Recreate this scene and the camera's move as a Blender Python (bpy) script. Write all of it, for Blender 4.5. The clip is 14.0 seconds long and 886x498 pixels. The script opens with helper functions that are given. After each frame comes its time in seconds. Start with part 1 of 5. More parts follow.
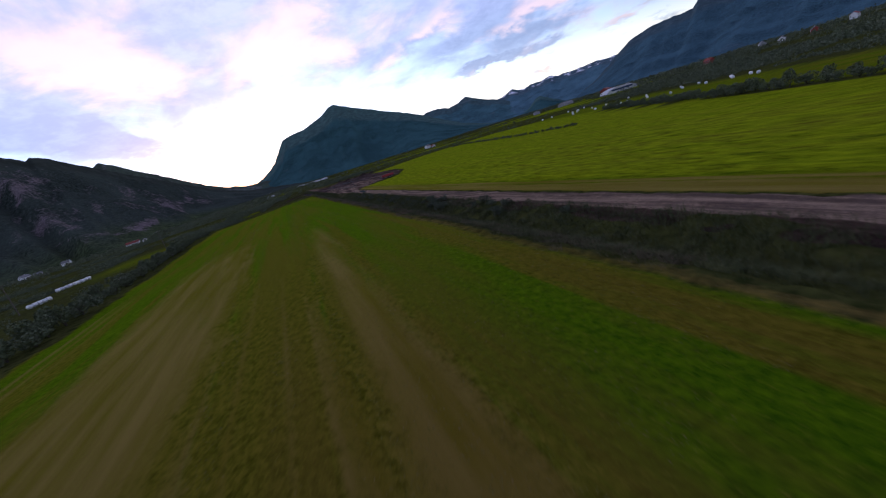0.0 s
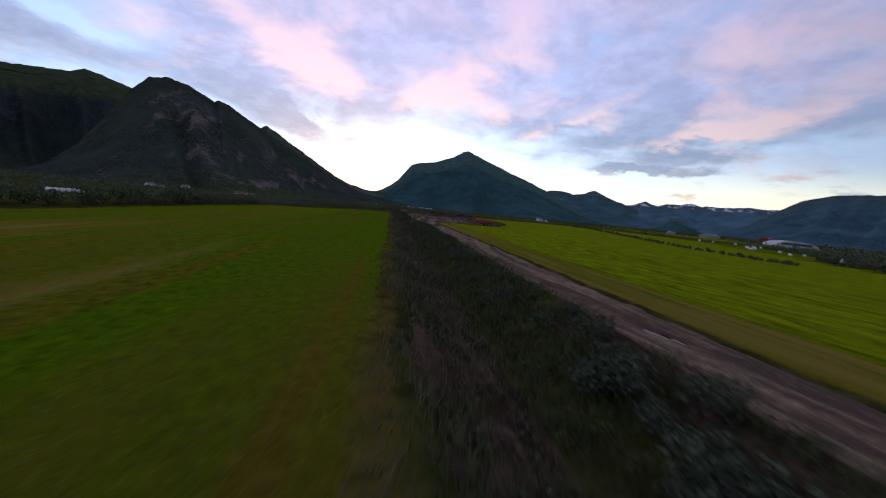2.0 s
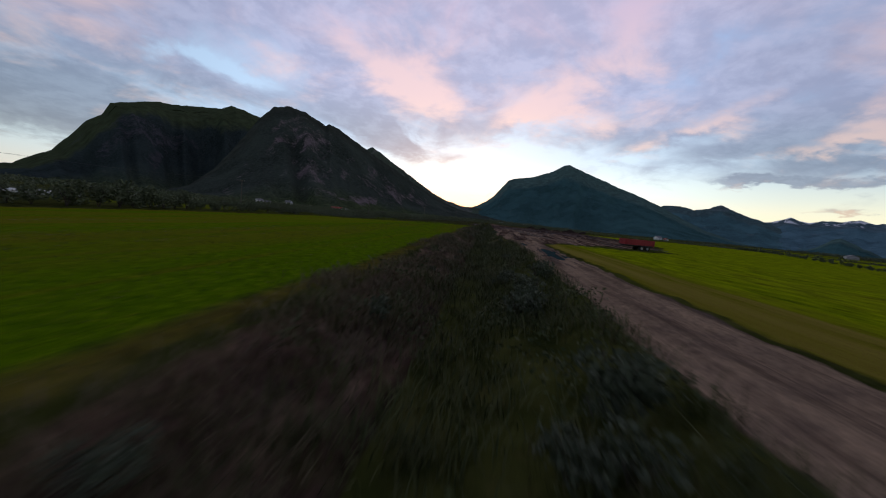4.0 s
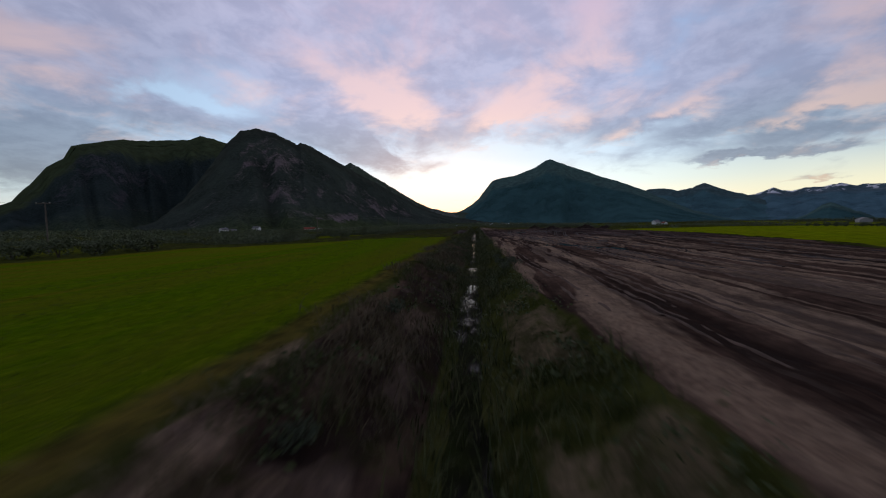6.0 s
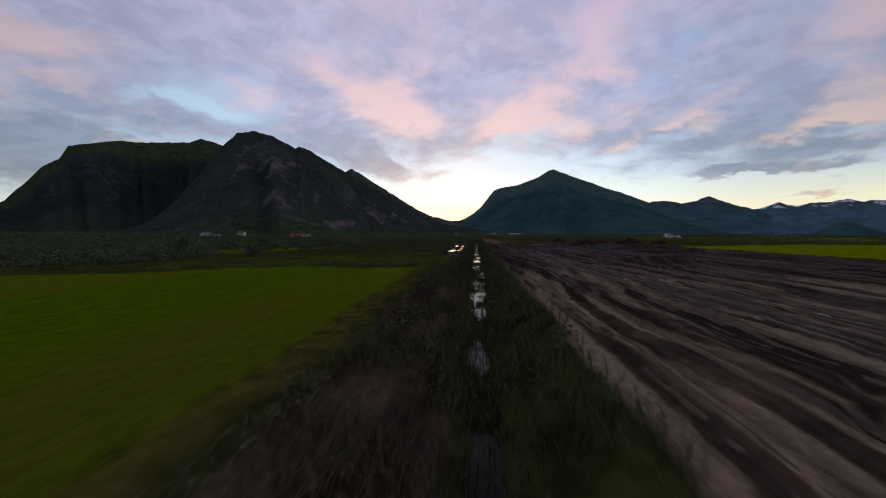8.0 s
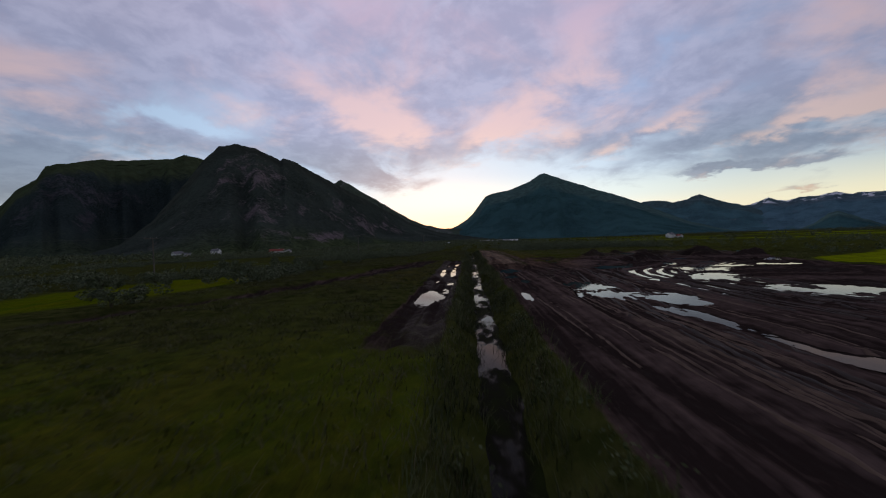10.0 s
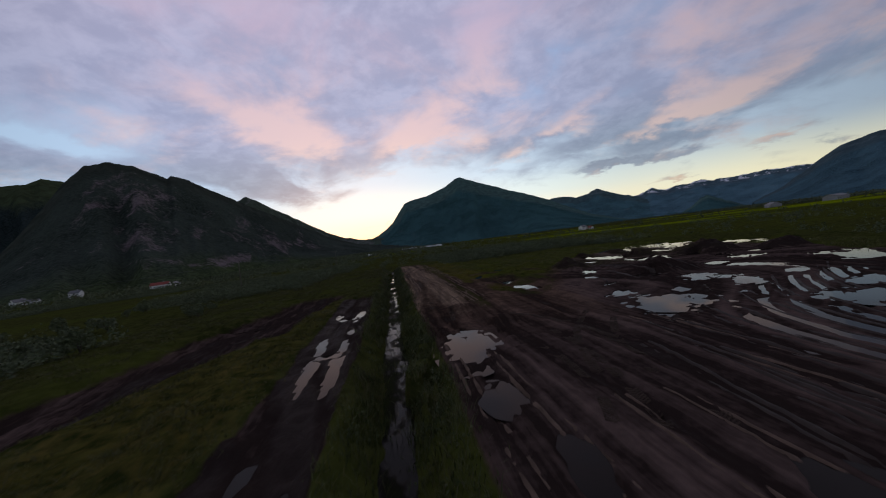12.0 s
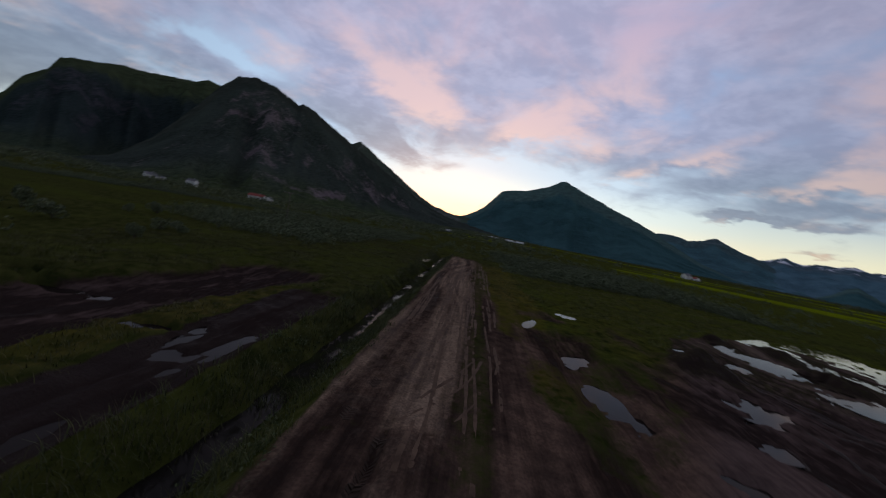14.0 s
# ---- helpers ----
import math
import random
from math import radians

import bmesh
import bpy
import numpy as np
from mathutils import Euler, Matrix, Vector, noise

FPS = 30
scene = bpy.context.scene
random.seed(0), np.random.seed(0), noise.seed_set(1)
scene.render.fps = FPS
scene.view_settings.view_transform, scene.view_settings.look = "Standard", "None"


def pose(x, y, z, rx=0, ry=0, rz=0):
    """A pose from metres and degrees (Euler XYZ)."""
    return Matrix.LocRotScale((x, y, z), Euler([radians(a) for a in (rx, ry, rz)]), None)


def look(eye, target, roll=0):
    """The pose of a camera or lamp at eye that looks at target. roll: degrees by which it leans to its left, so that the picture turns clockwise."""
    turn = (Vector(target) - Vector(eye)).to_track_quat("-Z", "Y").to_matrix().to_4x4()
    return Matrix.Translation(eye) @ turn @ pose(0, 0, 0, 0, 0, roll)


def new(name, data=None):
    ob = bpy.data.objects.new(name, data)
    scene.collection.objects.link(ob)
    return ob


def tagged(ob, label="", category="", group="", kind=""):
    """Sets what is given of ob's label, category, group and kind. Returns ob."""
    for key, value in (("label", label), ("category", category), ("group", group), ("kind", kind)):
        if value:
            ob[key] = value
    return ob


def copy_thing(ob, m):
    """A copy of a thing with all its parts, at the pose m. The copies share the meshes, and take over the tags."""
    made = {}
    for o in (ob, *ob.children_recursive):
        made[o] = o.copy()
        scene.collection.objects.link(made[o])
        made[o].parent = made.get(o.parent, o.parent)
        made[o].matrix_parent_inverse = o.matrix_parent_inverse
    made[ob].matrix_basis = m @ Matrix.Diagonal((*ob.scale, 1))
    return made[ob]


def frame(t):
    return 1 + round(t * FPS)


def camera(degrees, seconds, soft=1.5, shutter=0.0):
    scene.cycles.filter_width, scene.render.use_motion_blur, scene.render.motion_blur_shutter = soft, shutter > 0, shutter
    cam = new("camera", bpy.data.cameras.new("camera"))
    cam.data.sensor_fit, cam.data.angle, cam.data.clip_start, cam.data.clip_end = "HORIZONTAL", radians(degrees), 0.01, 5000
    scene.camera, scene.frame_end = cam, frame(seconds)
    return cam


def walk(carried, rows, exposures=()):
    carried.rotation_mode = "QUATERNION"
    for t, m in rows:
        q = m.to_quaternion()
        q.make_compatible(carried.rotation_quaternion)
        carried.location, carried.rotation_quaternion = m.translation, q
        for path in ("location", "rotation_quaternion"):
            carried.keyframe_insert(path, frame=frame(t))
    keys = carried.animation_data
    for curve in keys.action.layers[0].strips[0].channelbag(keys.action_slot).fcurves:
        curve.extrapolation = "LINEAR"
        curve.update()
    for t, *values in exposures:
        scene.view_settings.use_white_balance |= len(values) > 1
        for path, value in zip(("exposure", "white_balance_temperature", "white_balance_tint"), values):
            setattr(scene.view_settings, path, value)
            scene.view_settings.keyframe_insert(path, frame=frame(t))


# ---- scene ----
# ---- camera ----
cam = camera(98.1, 14.0, soft=1.1, shutter=0.22)
PATH = [
    (0, (-20.935, 0.001, 9.929), (-20.2989, 1.8204, 9.3964), -17.26),
    (0.5, (-16.922, 13.071, 8.165), (-16.2616, 14.9061, 7.7236), -13.00),
    (1, (-13.179, 26.165, 5.550), (-12.6649, 28.0712, 5.2302), -3.93),
    (1.5, (-8.738, 39.535, 4.576), (-8.3916, 41.4852, 4.3016), 3.60),
    (2, (-4.806, 53.332, 4.103), (-4.5201, 55.3011, 3.8956), 5.55),
    (2.2, (-3.656, 58.951, 3.724), (-3.5171, 60.9363, 3.5233), 7.46),
    (2.5, (-2.260, 67.443, 3.095), (-2.3175, 69.4356, 2.9372), 9.56),
    (2.7, (-1.453, 73.134, 2.790), (-1.5890, 75.1216, 2.6115), 9.53),
    (4.8, (0.670, 133.464, 2.437), (0.4887, 135.4490, 2.2779), 0.93),
    (5, (0.608, 138.874, 2.478), (0.4596, 140.8627, 2.3212), -1.50),
    (5.5, (0.323, 152.069, 2.596), (0.1603, 154.0566, 2.4452), -1.50),
    (6, (0.168, 164.604, 2.628), (0.0034, 166.5927, 2.4976), -0.73),
    (6.5, (0.158, 175.959, 2.723), (-0.0143, 177.9478, 2.6052), -0.34),
    (7, (0.066, 186.821, 2.699), (-0.1036, 188.8109, 2.5920), -0.04),
    (9.5, (-0.803, 237.316, 4.165), (-0.9775, 239.3071, 4.1060), 0.71),
    (10, (-0.941, 246.299, 4.462), (-1.0769, 248.2938, 4.4157), -1.84),
    (10.5, (-0.956, 254.978, 4.766), (-1.0398, 256.9764, 4.7306), -3.94),
    (11, (-0.739, 262.738, 5.148), (-0.7460, 264.7381, 5.1219), -5.42),
    (11.5, (-0.247, 270.299, 5.589), (-0.1276, 272.2952, 5.5595), -6.49),
    (12, (0.672, 277.572, 5.946), (0.9331, 279.5544, 5.9086), -7.02),
    (12.5, (1.603, 283.834, 6.217), (2.0272, 285.7875, 6.1664), -7.31),
    (13, (3.020, 289.927, 6.400), (3.5685, 291.8493, 6.3430), -6.19),
    (13.3, (4.261, 293.409, 6.807), (4.7897, 295.3371, 6.7397), -5.45),
    (13.5, (4.635, 295.450, 6.821), (5.0174, 297.4126, 6.7734), 1.06),
    (13.7, (5.372, 297.327, 6.920), (5.5635, 299.3165, 6.8600), 4.69),
    (14, (6.792, 299.999, 7.144), (6.6418, 301.9897, 7.0166), 11.14),
]
EXPOSURE = [(0.0, 0.75, 5500, 19), (1.5, 0.55, 5750, 16), (2.6, 0.4, 6200, 10), (5.0, 0.14, 6350, 7), (7.0, 0.12, 6400, 7), (9.5, 0.02, 6450, 9), (14.0, -0.02, 6350, 7)]
walk(cam, [(t, look(eye, target, roll)) for t, eye, target, roll in PATH], EXPOSURE)


# ---- small tools ----
def lattice(ix, iy, seed):
    h = (ix * 374761393 + iy * 668265263 + seed * 974711) & 0x7FFFFFFF
    h = ((h ^ (h >> 13)) * 1274126177) & 0x7FFFFFFF
    return ((h ^ (h >> 16)) & 0xFFFF) / 65535.0


def value_noise(x, y, seed=0):
    """Smooth noise from 0 to 1 on arrays."""
    x, y = np.asarray(x, float), np.asarray(y, float)
    ix, iy = np.floor(x).astype(np.int64), np.floor(y).astype(np.int64)
    fx, fy = x - ix, y - iy
    fx, fy = fx * fx * (3 - 2 * fx), fy * fy * (3 - 2 * fy)
    a, b = lattice(ix, iy, seed), lattice(ix + 1, iy, seed)
    c, d = lattice(ix, iy + 1, seed), lattice(ix + 1, iy + 1, seed)
    return (a + (b - a) * fx) * (1 - fy) + (c + (d - c) * fx) * fy


def fractal(x, y, seed=0, octaves=4):
    total, size, weight = 0.0, 1.0, 0.0
    for n in range(octaves):
        total = total + size * value_noise(x * 2**n + 17.3 * n, y * 2**n - 9.1 * n, seed + n)
        weight += size
        size *= 0.5
    return total / weight


def step(a, b, v):
    v = np.clip((np.asarray(v, float) - a) / (b - a), 0, 1)
    return v * v * (3 - 2 * v)


def mesh_from(name, verts, faces, smooth=True):
    me = bpy.data.meshes.new(name)
    me.from_pydata(verts, [], faces)
    if smooth:
        me.shade_smooth()
    me.update()
    return me


def quads_mesh(name, verts, quads, smooth=True):
    """A mesh of quads from arrays."""
    verts, quads = np.asarray(verts, np.float32), np.asarray(quads, np.int32)
    me = bpy.data.meshes.new(name)
    me.vertices.add(len(verts))
    me.vertices.foreach_set("co", verts.ravel())
    me.loops.add(quads.size)
    me.loops.foreach_set("vertex_index", quads.ravel())
    me.polygons.add(len(quads))
    me.polygons.foreach_set("loop_start", np.arange(0, quads.size, 4, dtype=np.int32))
    me.polygons.foreach_set("loop_total", np.full(len(quads), 4, np.int32))
    me.polygons.foreach_set("use_smooth", np.full(len(quads), smooth))
    me.update(calc_edges=True)
    me.validate()
    return me


def give(me, name, values):
    me.attributes.new(name, "FLOAT", "POINT").data.foreach_set("value", np.asarray(values, np.float32))


def part(name, bm, material, parent, label=""):
    """Links a bmesh as one mesh object under a thing or a part."""
    me = bpy.data.meshes.new(name)
    bm.to_mesh(me)
    bm.free()
    me.materials.append(material)
    ob = new(name, me)
    ob.parent = parent
    return tagged(ob, label)


def box(bm, size, at=(0, 0, 0), turn=0.0, bevel=0.0, tilt=0.0):
    """Adds a bevelled block with its centre at the place."""
    m = Matrix.Translation(at) @ Matrix.Rotation(turn, 4, "Z") @ Matrix.Rotation(tilt, 4, "X") @ Matrix.Diagonal((*size, 1))
    got = bmesh.ops.create_cube(bm, size=1.0, matrix=m)
    if bevel > 0:
        edges = list({e for v in got["verts"] for e in v.link_edges})
        bmesh.ops.bevel(bm, geom=edges, offset=bevel, segments=1, affect="EDGES")
    return bm


def tube(bm, a, b, r1, r2, sides=8):
    a, b = Vector(a), Vector(b)
    turn = (b - a).to_track_quat("Z", "Y").to_matrix().to_4x4()
    bmesh.ops.create_cone(bm, cap_ends=True, segments=sides, radius1=r1, radius2=r2, depth=(b - a).length, matrix=Matrix.Translation((a + b) / 2) @ turn)
    return bm


def empty(name, m):
    ob = new(name)
    ob.matrix_world = m
    return ob


# ---- world ----
# cloud banks over the mountains: bearing, height, half width and half height in degrees, slope, cover, redness
BANKS = [(48.9, 16.0, 8.3, 2.2, -0.35, 0.15, 0.55), (23.2, 23.5, 12.9, 4.0, -0.58, 0.14, 0.4), (14.9, 17.9, 9.0, 1.8, -0.20, 0.2, 0.55), (-9.9, 18.5, 7.9, 3.3, 0.62, 0.16, 0.48),
         (-3.0, 14.6, 5.0, 1.7, 0.40, 0.2, 0.5), (-13.4, 25.1, 7.6, 2.9, 0.53, 0.12, 0.25), (-23.9, 13.1, 9.0, 1.4, 0.43, 0.26, 0.6), (-30.8, 11.4, 7.8, 1.4, 0.25, 0.25, -0.5),
         (-41.1, 14.6, 4.9, 1.5, 0.36, 0.2, 0.45), (-39.4, 11.8, 6.0, 0.7, 0.17, 0.25, 0.6), (-38.1, 9.3, 7.6, 1.1, 0.07, 0.3, -0.45), (-36.5, 7.4, 7.6, 0.6, 0.03, 0.5, -0.2),
         (-32.2, 7.0, 4.0, 0.5, 0.00, 0.25, 0.55), (-39.0, 4.5, 2.4, 0.4, 0.00, 0.4, 0.75), (16.1, 10.5, 8.5, 2.2, -0.25, 0.55, -1.0), (-1.4, 29.7, 27.5, 3.8, 0.00, 0.12, 0.12),
         (45.7, 22.5, 10.7, 2.7, 0.00, 0.12, 0.05), (36.6, 15.0, 6.1, 0.9, -0.12, -0.3, 0), (-28.3, 20.9, 8.8, 2.8, 0.24, -0.08, -0.45), (52.0, 7.5, 8.0, 4.0, 0.00, 0.5, -0.55), (42, 25, 15, 6, 0.0, 0.1, -0.5),
         (2.0, 3.2, 3.4, 0.3, 0.00, 0.2, 0.3), (-49, 7.0, 3.2, 0.6, 0.1, 0.35, 0.6), (-54, 6.0, 3.2, 0.5, 0.0, 0.3, -0.2), (-52, 15.5, 8, 2.0, 0.3, 0.2, 0.5)]
GLOW = radians(4)  # the sun has set behind the saddle, a little left of straight ahead


def build_world():
    world = bpy.data.worlds.new("dusk_sky")
    scene.world = world
    world.use_nodes = True
    nt = world.node_tree
    nt.nodes.clear()
    N, L = nt.nodes.new, nt.links.new

    def val(op, a, b=None, c=None, clamp=False):
        n = N("ShaderNodeMath")
        n.operation, n.use_clamp = op, clamp
        for i, v in enumerate((a, b, c)):
            if v is None:
                continue
            if hasattr(v, "is_linked"):
                L(v, n.inputs[i])
            else:
                n.inputs[i].default_value = v
        return n.outputs[0]

    def ramp(v, stops, mode="EASE"):
        n = N("ShaderNodeValToRGB")
        n.color_ramp.interpolation = mode
        while len(n.color_ramp.elements) < len(stops):
            n.color_ramp.elements.new(0.5)
        for e, (p, c) in zip(n.color_ramp.elements, stops):
            e.position, e.color = p, (*c, 1) if len(c) == 3 else (c[0],) * 3 + (1,)
        L(v, n.inputs[0])
        return n.outputs[0]

    def mix(f, a, b, kind="MIX"):
        n = N("ShaderNodeMix")
        n.data_type, n.blend_type = "RGBA", kind
        for i, v in ((0, f), (6, a), (7, b)):
            if hasattr(v, "is_linked"):
                L(v, n.inputs[i])
            else:
                n.inputs[i].default_value = v if i == 0 else (*v, 1)
        return n.outputs[2]

    def clouds(vec, scale, detail, rough=0.55, distort=0.0):
        n = N("ShaderNodeTexNoise")
        n.inputs["Scale"].default_value, n.inputs["Detail"].default_value = scale, detail
        n.inputs["Roughness"].default_value, n.inputs["Distortion"].default_value = rough, distort
        L(vec, n.inputs["Vector"])
        return n.outputs[0]

    coord = N("ShaderNodeTexCoord").outputs["Generated"]
    split = N("ShaderNodeSeparateXYZ")
    L(coord, split.inputs[0])
    dx, dy, dz = split.outputs
    up = val("MAXIMUM", dz, 0.0)
    lift = val("ADD", up, 0.24)
    # the cloud deck seen from below: streaks run towards the saddle
    px, py = val("DIVIDE", dx, lift), val("DIVIDE", dy, lift)
    s, c = math.sin(radians(-9)), math.cos(radians(-9))
    across = val("ADD", val("MULTIPLY", px, c), val("MULTIPLY", py, s))
    along = val("SUBTRACT", val("MULTIPLY", py, c), val("MULTIPLY", px, s))
    deck = N("ShaderNodeCombineXYZ")
    L(val("MULTIPLY", across, 1.0), deck.inputs[0])
    L(val("MULTIPLY", along, 0.92), deck.inputs[1])
    deck.inputs[2].default_value = 3.7
    deck = deck.outputs[0]
    big = clouds(deck, 1.0, 3, 0.5, 0.4)
    body = clouds(deck, 3.0, 8, 0.56, 0.45)
    fine = clouds(deck, 9.0, 6, 0.6, 0.25)
    shift = N("ShaderNodeVectorMath")
    shift.operation = "ADD"
    shift.inputs[1].default_value = (0.25, 0.10, 0.4)
    L(deck, shift.inputs[0])
    relief = clouds(shift.outputs[0], 2.8, 8, 0.57, 0.4)
    # how near a direction is to the glow
    gx, gy = -math.sin(radians(4)), math.cos(radians(4))
    flat = val("SQRT", val("ADD", val("MULTIPLY", dx, dx), val("MULTIPLY", dy, dy)))
    toward = val("DIVIDE", val("ADD", val("MULTIPLY", dx, gx), val("MULTIPLY", dy, gy)), val("MAXIMUM", flat, 0.01))
    side = val("MULTIPLY_ADD", toward, 0.5, 0.5, clamp=True)
    clear = ramp(up, [(0.0, (1.08, 0.94, 0.60)), (0.05, (1.04, 1.0, 0.82)), (0.10, (0.80, 0.93, 0.96)), (0.17, (0.62, 0.77, 0.94)), (0.32, (0.38, 0.51, 0.80)), (0.8, (0.25, 0.36, 0.65))])
    far_clear = ramp(up, [(0.0, (0.36, 0.40, 0.52)), (0.2, (0.30, 0.38, 0.58)), (0.8, (0.22, 0.31, 0.56))])
    clear = mix(val("POWER", side, 2.4), far_clear, clear)
    rightward = val("MULTIPLY_ADD", val("ARCTAN2", dx, dy), 1.8, -0.55, clamp=True)
    clear = mix(val("MULTIPLY", rightward, ramp(up, [(0.05, (0.85,)), (0.15, (0.0,))])), clear, (1.25, 1.16, 0.80))
    leftward = val("MULTIPLY_ADD", val("ARCTAN2", val("MULTIPLY", dx, -1.0), dy), 4.0, -0.24, clamp=True)
    clear = mix(leftward, clear, ramp(up, [(0.0, (0.86, 0.86, 0.78)), (0.08, (0.68, 0.82, 0.92)), (0.2, (0.50, 0.66, 0.90)), (0.8, (0.25, 0.36, 0.65))]))
    dark = ramp(up, [(0.0, (0.24, 0.29, 0.38)), (0.17, (0.25, 0.31, 0.46)), (0.3, (0.375, 0.40, 0.60)), (0.5, (0.44, 0.425, 0.61)), (0.9, (0.36, 0.36, 0.54))])
    lit = ramp(up, [(0.0, (0.84, 0.68, 0.48)), (0.16, (0.86, 0.62, 0.56)), (0.30, (0.78, 0.56, 0.60)), (0.5, (0.60, 0.46, 0.61)), (0.85, (0.42, 0.38, 0.55))])
    lit = mix(val("POWER", side, 1.5), (0.36, 0.34, 0.46), lit)
    # cover thins out towards the horizon; long banks lie in front of the clear strip
    thin = ramp(up, [(0.0, (0.10,)), (0.09, (0.20,)), (0.16, (0.37,)), (0.24, (0.55,)), (0.4, (0.64,)), (1.0, (0.68,))])
    cover = val("SUBTRACT", val("ADD", val("MULTIPLY", body, 0.75), val("MULTIPLY", big, 0.45)), 0.58)
    cover = val("ADD", cover, val("MULTIPLY", val("SUBTRACT", fine, 0.5), 0.22))
    cover = val("ADD", cover, val("SUBTRACT", thin, 0.47))
    bearing = val("MULTIPLY", val("ARCTAN2", val("MULTIPLY", dx, -1.0), dy), 57.2958)
    height = val("MULTIPLY", val("ARCSINE", dz), 57.2958)
    bearing = val("ADD", bearing, val("MULTIPLY", val("SUBTRACT", body, 0.5), 10.0))
    height = val("ADD", height, val("MULTIPLY", val("ADD", val("MULTIPLY", val("SUBTRACT", fine, 0.5), 2.2), val("MULTIPLY", val("SUBTRACT", relief, 0.5), 3.6)), 1.0))

    def bank(az, el, wide, tall, lean):
        u, v = val("SUBTRACT", bearing, az), val("SUBTRACT", height, el)
        v = val("ADD", v, val("MULTIPLY", u, lean))
        u, v = val("DIVIDE", u, wide), val("DIVIDE", v, tall)
        return val("EXPONENT", val("MULTIPLY", val("ADD", val("MULTIPLY", u, u), val("MULTIPLY", v, v)), -1.0))

    glowing = 0.0
    for az, el, wide, tall, lean, more, warm in BANKS:
        b = bank(az, el, wide, tall, lean)
        cover = val("ADD", cover, val("MULTIPLY", b, more))
        glowing = val("ADD", glowing, val("MULTIPLY", b, warm))
    dense = ramp(val("MULTIPLY_ADD", cover, 2.8, 0.42, clamp=True), [(0.0, (0.0,)), (1.0, (1.0,))])
    # the undersides catch the last red light where the deck is thick on its near side
    blush = ramp(val("MULTIPLY_ADD", val("SUBTRACT", relief, 0.5), 3.2, val("ADD", glowing, 0.20), clamp=True), [(0.0, (0.0,)), (1.0, (1.0,))])
    dark = mix(ramp(fine, [(0.35, (0.0,)), (0.7, (1.0,))]), mix(1.0, dark, (0.88, 0.88, 0.90), "MULTIPLY"), mix(1.0, dark, (1.16, 1.14, 1.10), "MULTIPLY"))
    cloud = mix(blush, dark, lit)
    colour = mix(dense, clear, cloud)
    # dim the sky sideways, and overhead and behind, unseen, to darken the ground
    behind = ramp(side, [(0.0, (0.5,)), (0.5, (0.56,)), (0.72, (0.64,)), (0.88, (0.82,)), (0.97, (1.0,))])
    above = ramp(up, [(0.55, (1.0,)), (0.85, (0.5,))])
    colour = mix(1.0, mix(1.0, colour, behind, "MULTIPLY"), above, "MULTIPLY")
    sky = N("ShaderNodeTexSky")
    sky.sky_type, sky.sun_disc = "NISHITA", False
    sky.sun_elevation, sky.sun_rotation, sky.dust_density, sky.ozone_density = radians(1.5), -GLOW, 0.8, 1.5
    air, deckbg, both, out = N("ShaderNodeBackground"), N("ShaderNodeBackground"), N("ShaderNodeAddShader"), N("ShaderNodeOutputWorld")
    L(sky.outputs[0], air.inputs[0])
    air.inputs[1].default_value = 0.05
    L(colour, deckbg.inputs[0])
    deckbg.inputs[1].default_value = 0.9
    L(air.outputs[0], both.inputs[0])
    L(deckbg.outputs[0], both.inputs[1])
    L(both.outputs[0], out.inputs[0])


build_world()
sun = new("sun", bpy.data.lights.new("sun", "SUN"))
sun.data.energy, sun.data.angle, sun.data.color = 0.2, radians(110), (1.0, 0.86, 0.72)
sun.matrix_world = look((0, 0, 0), (math.sin(GLOW), -math.cos(GLOW), -0.35))


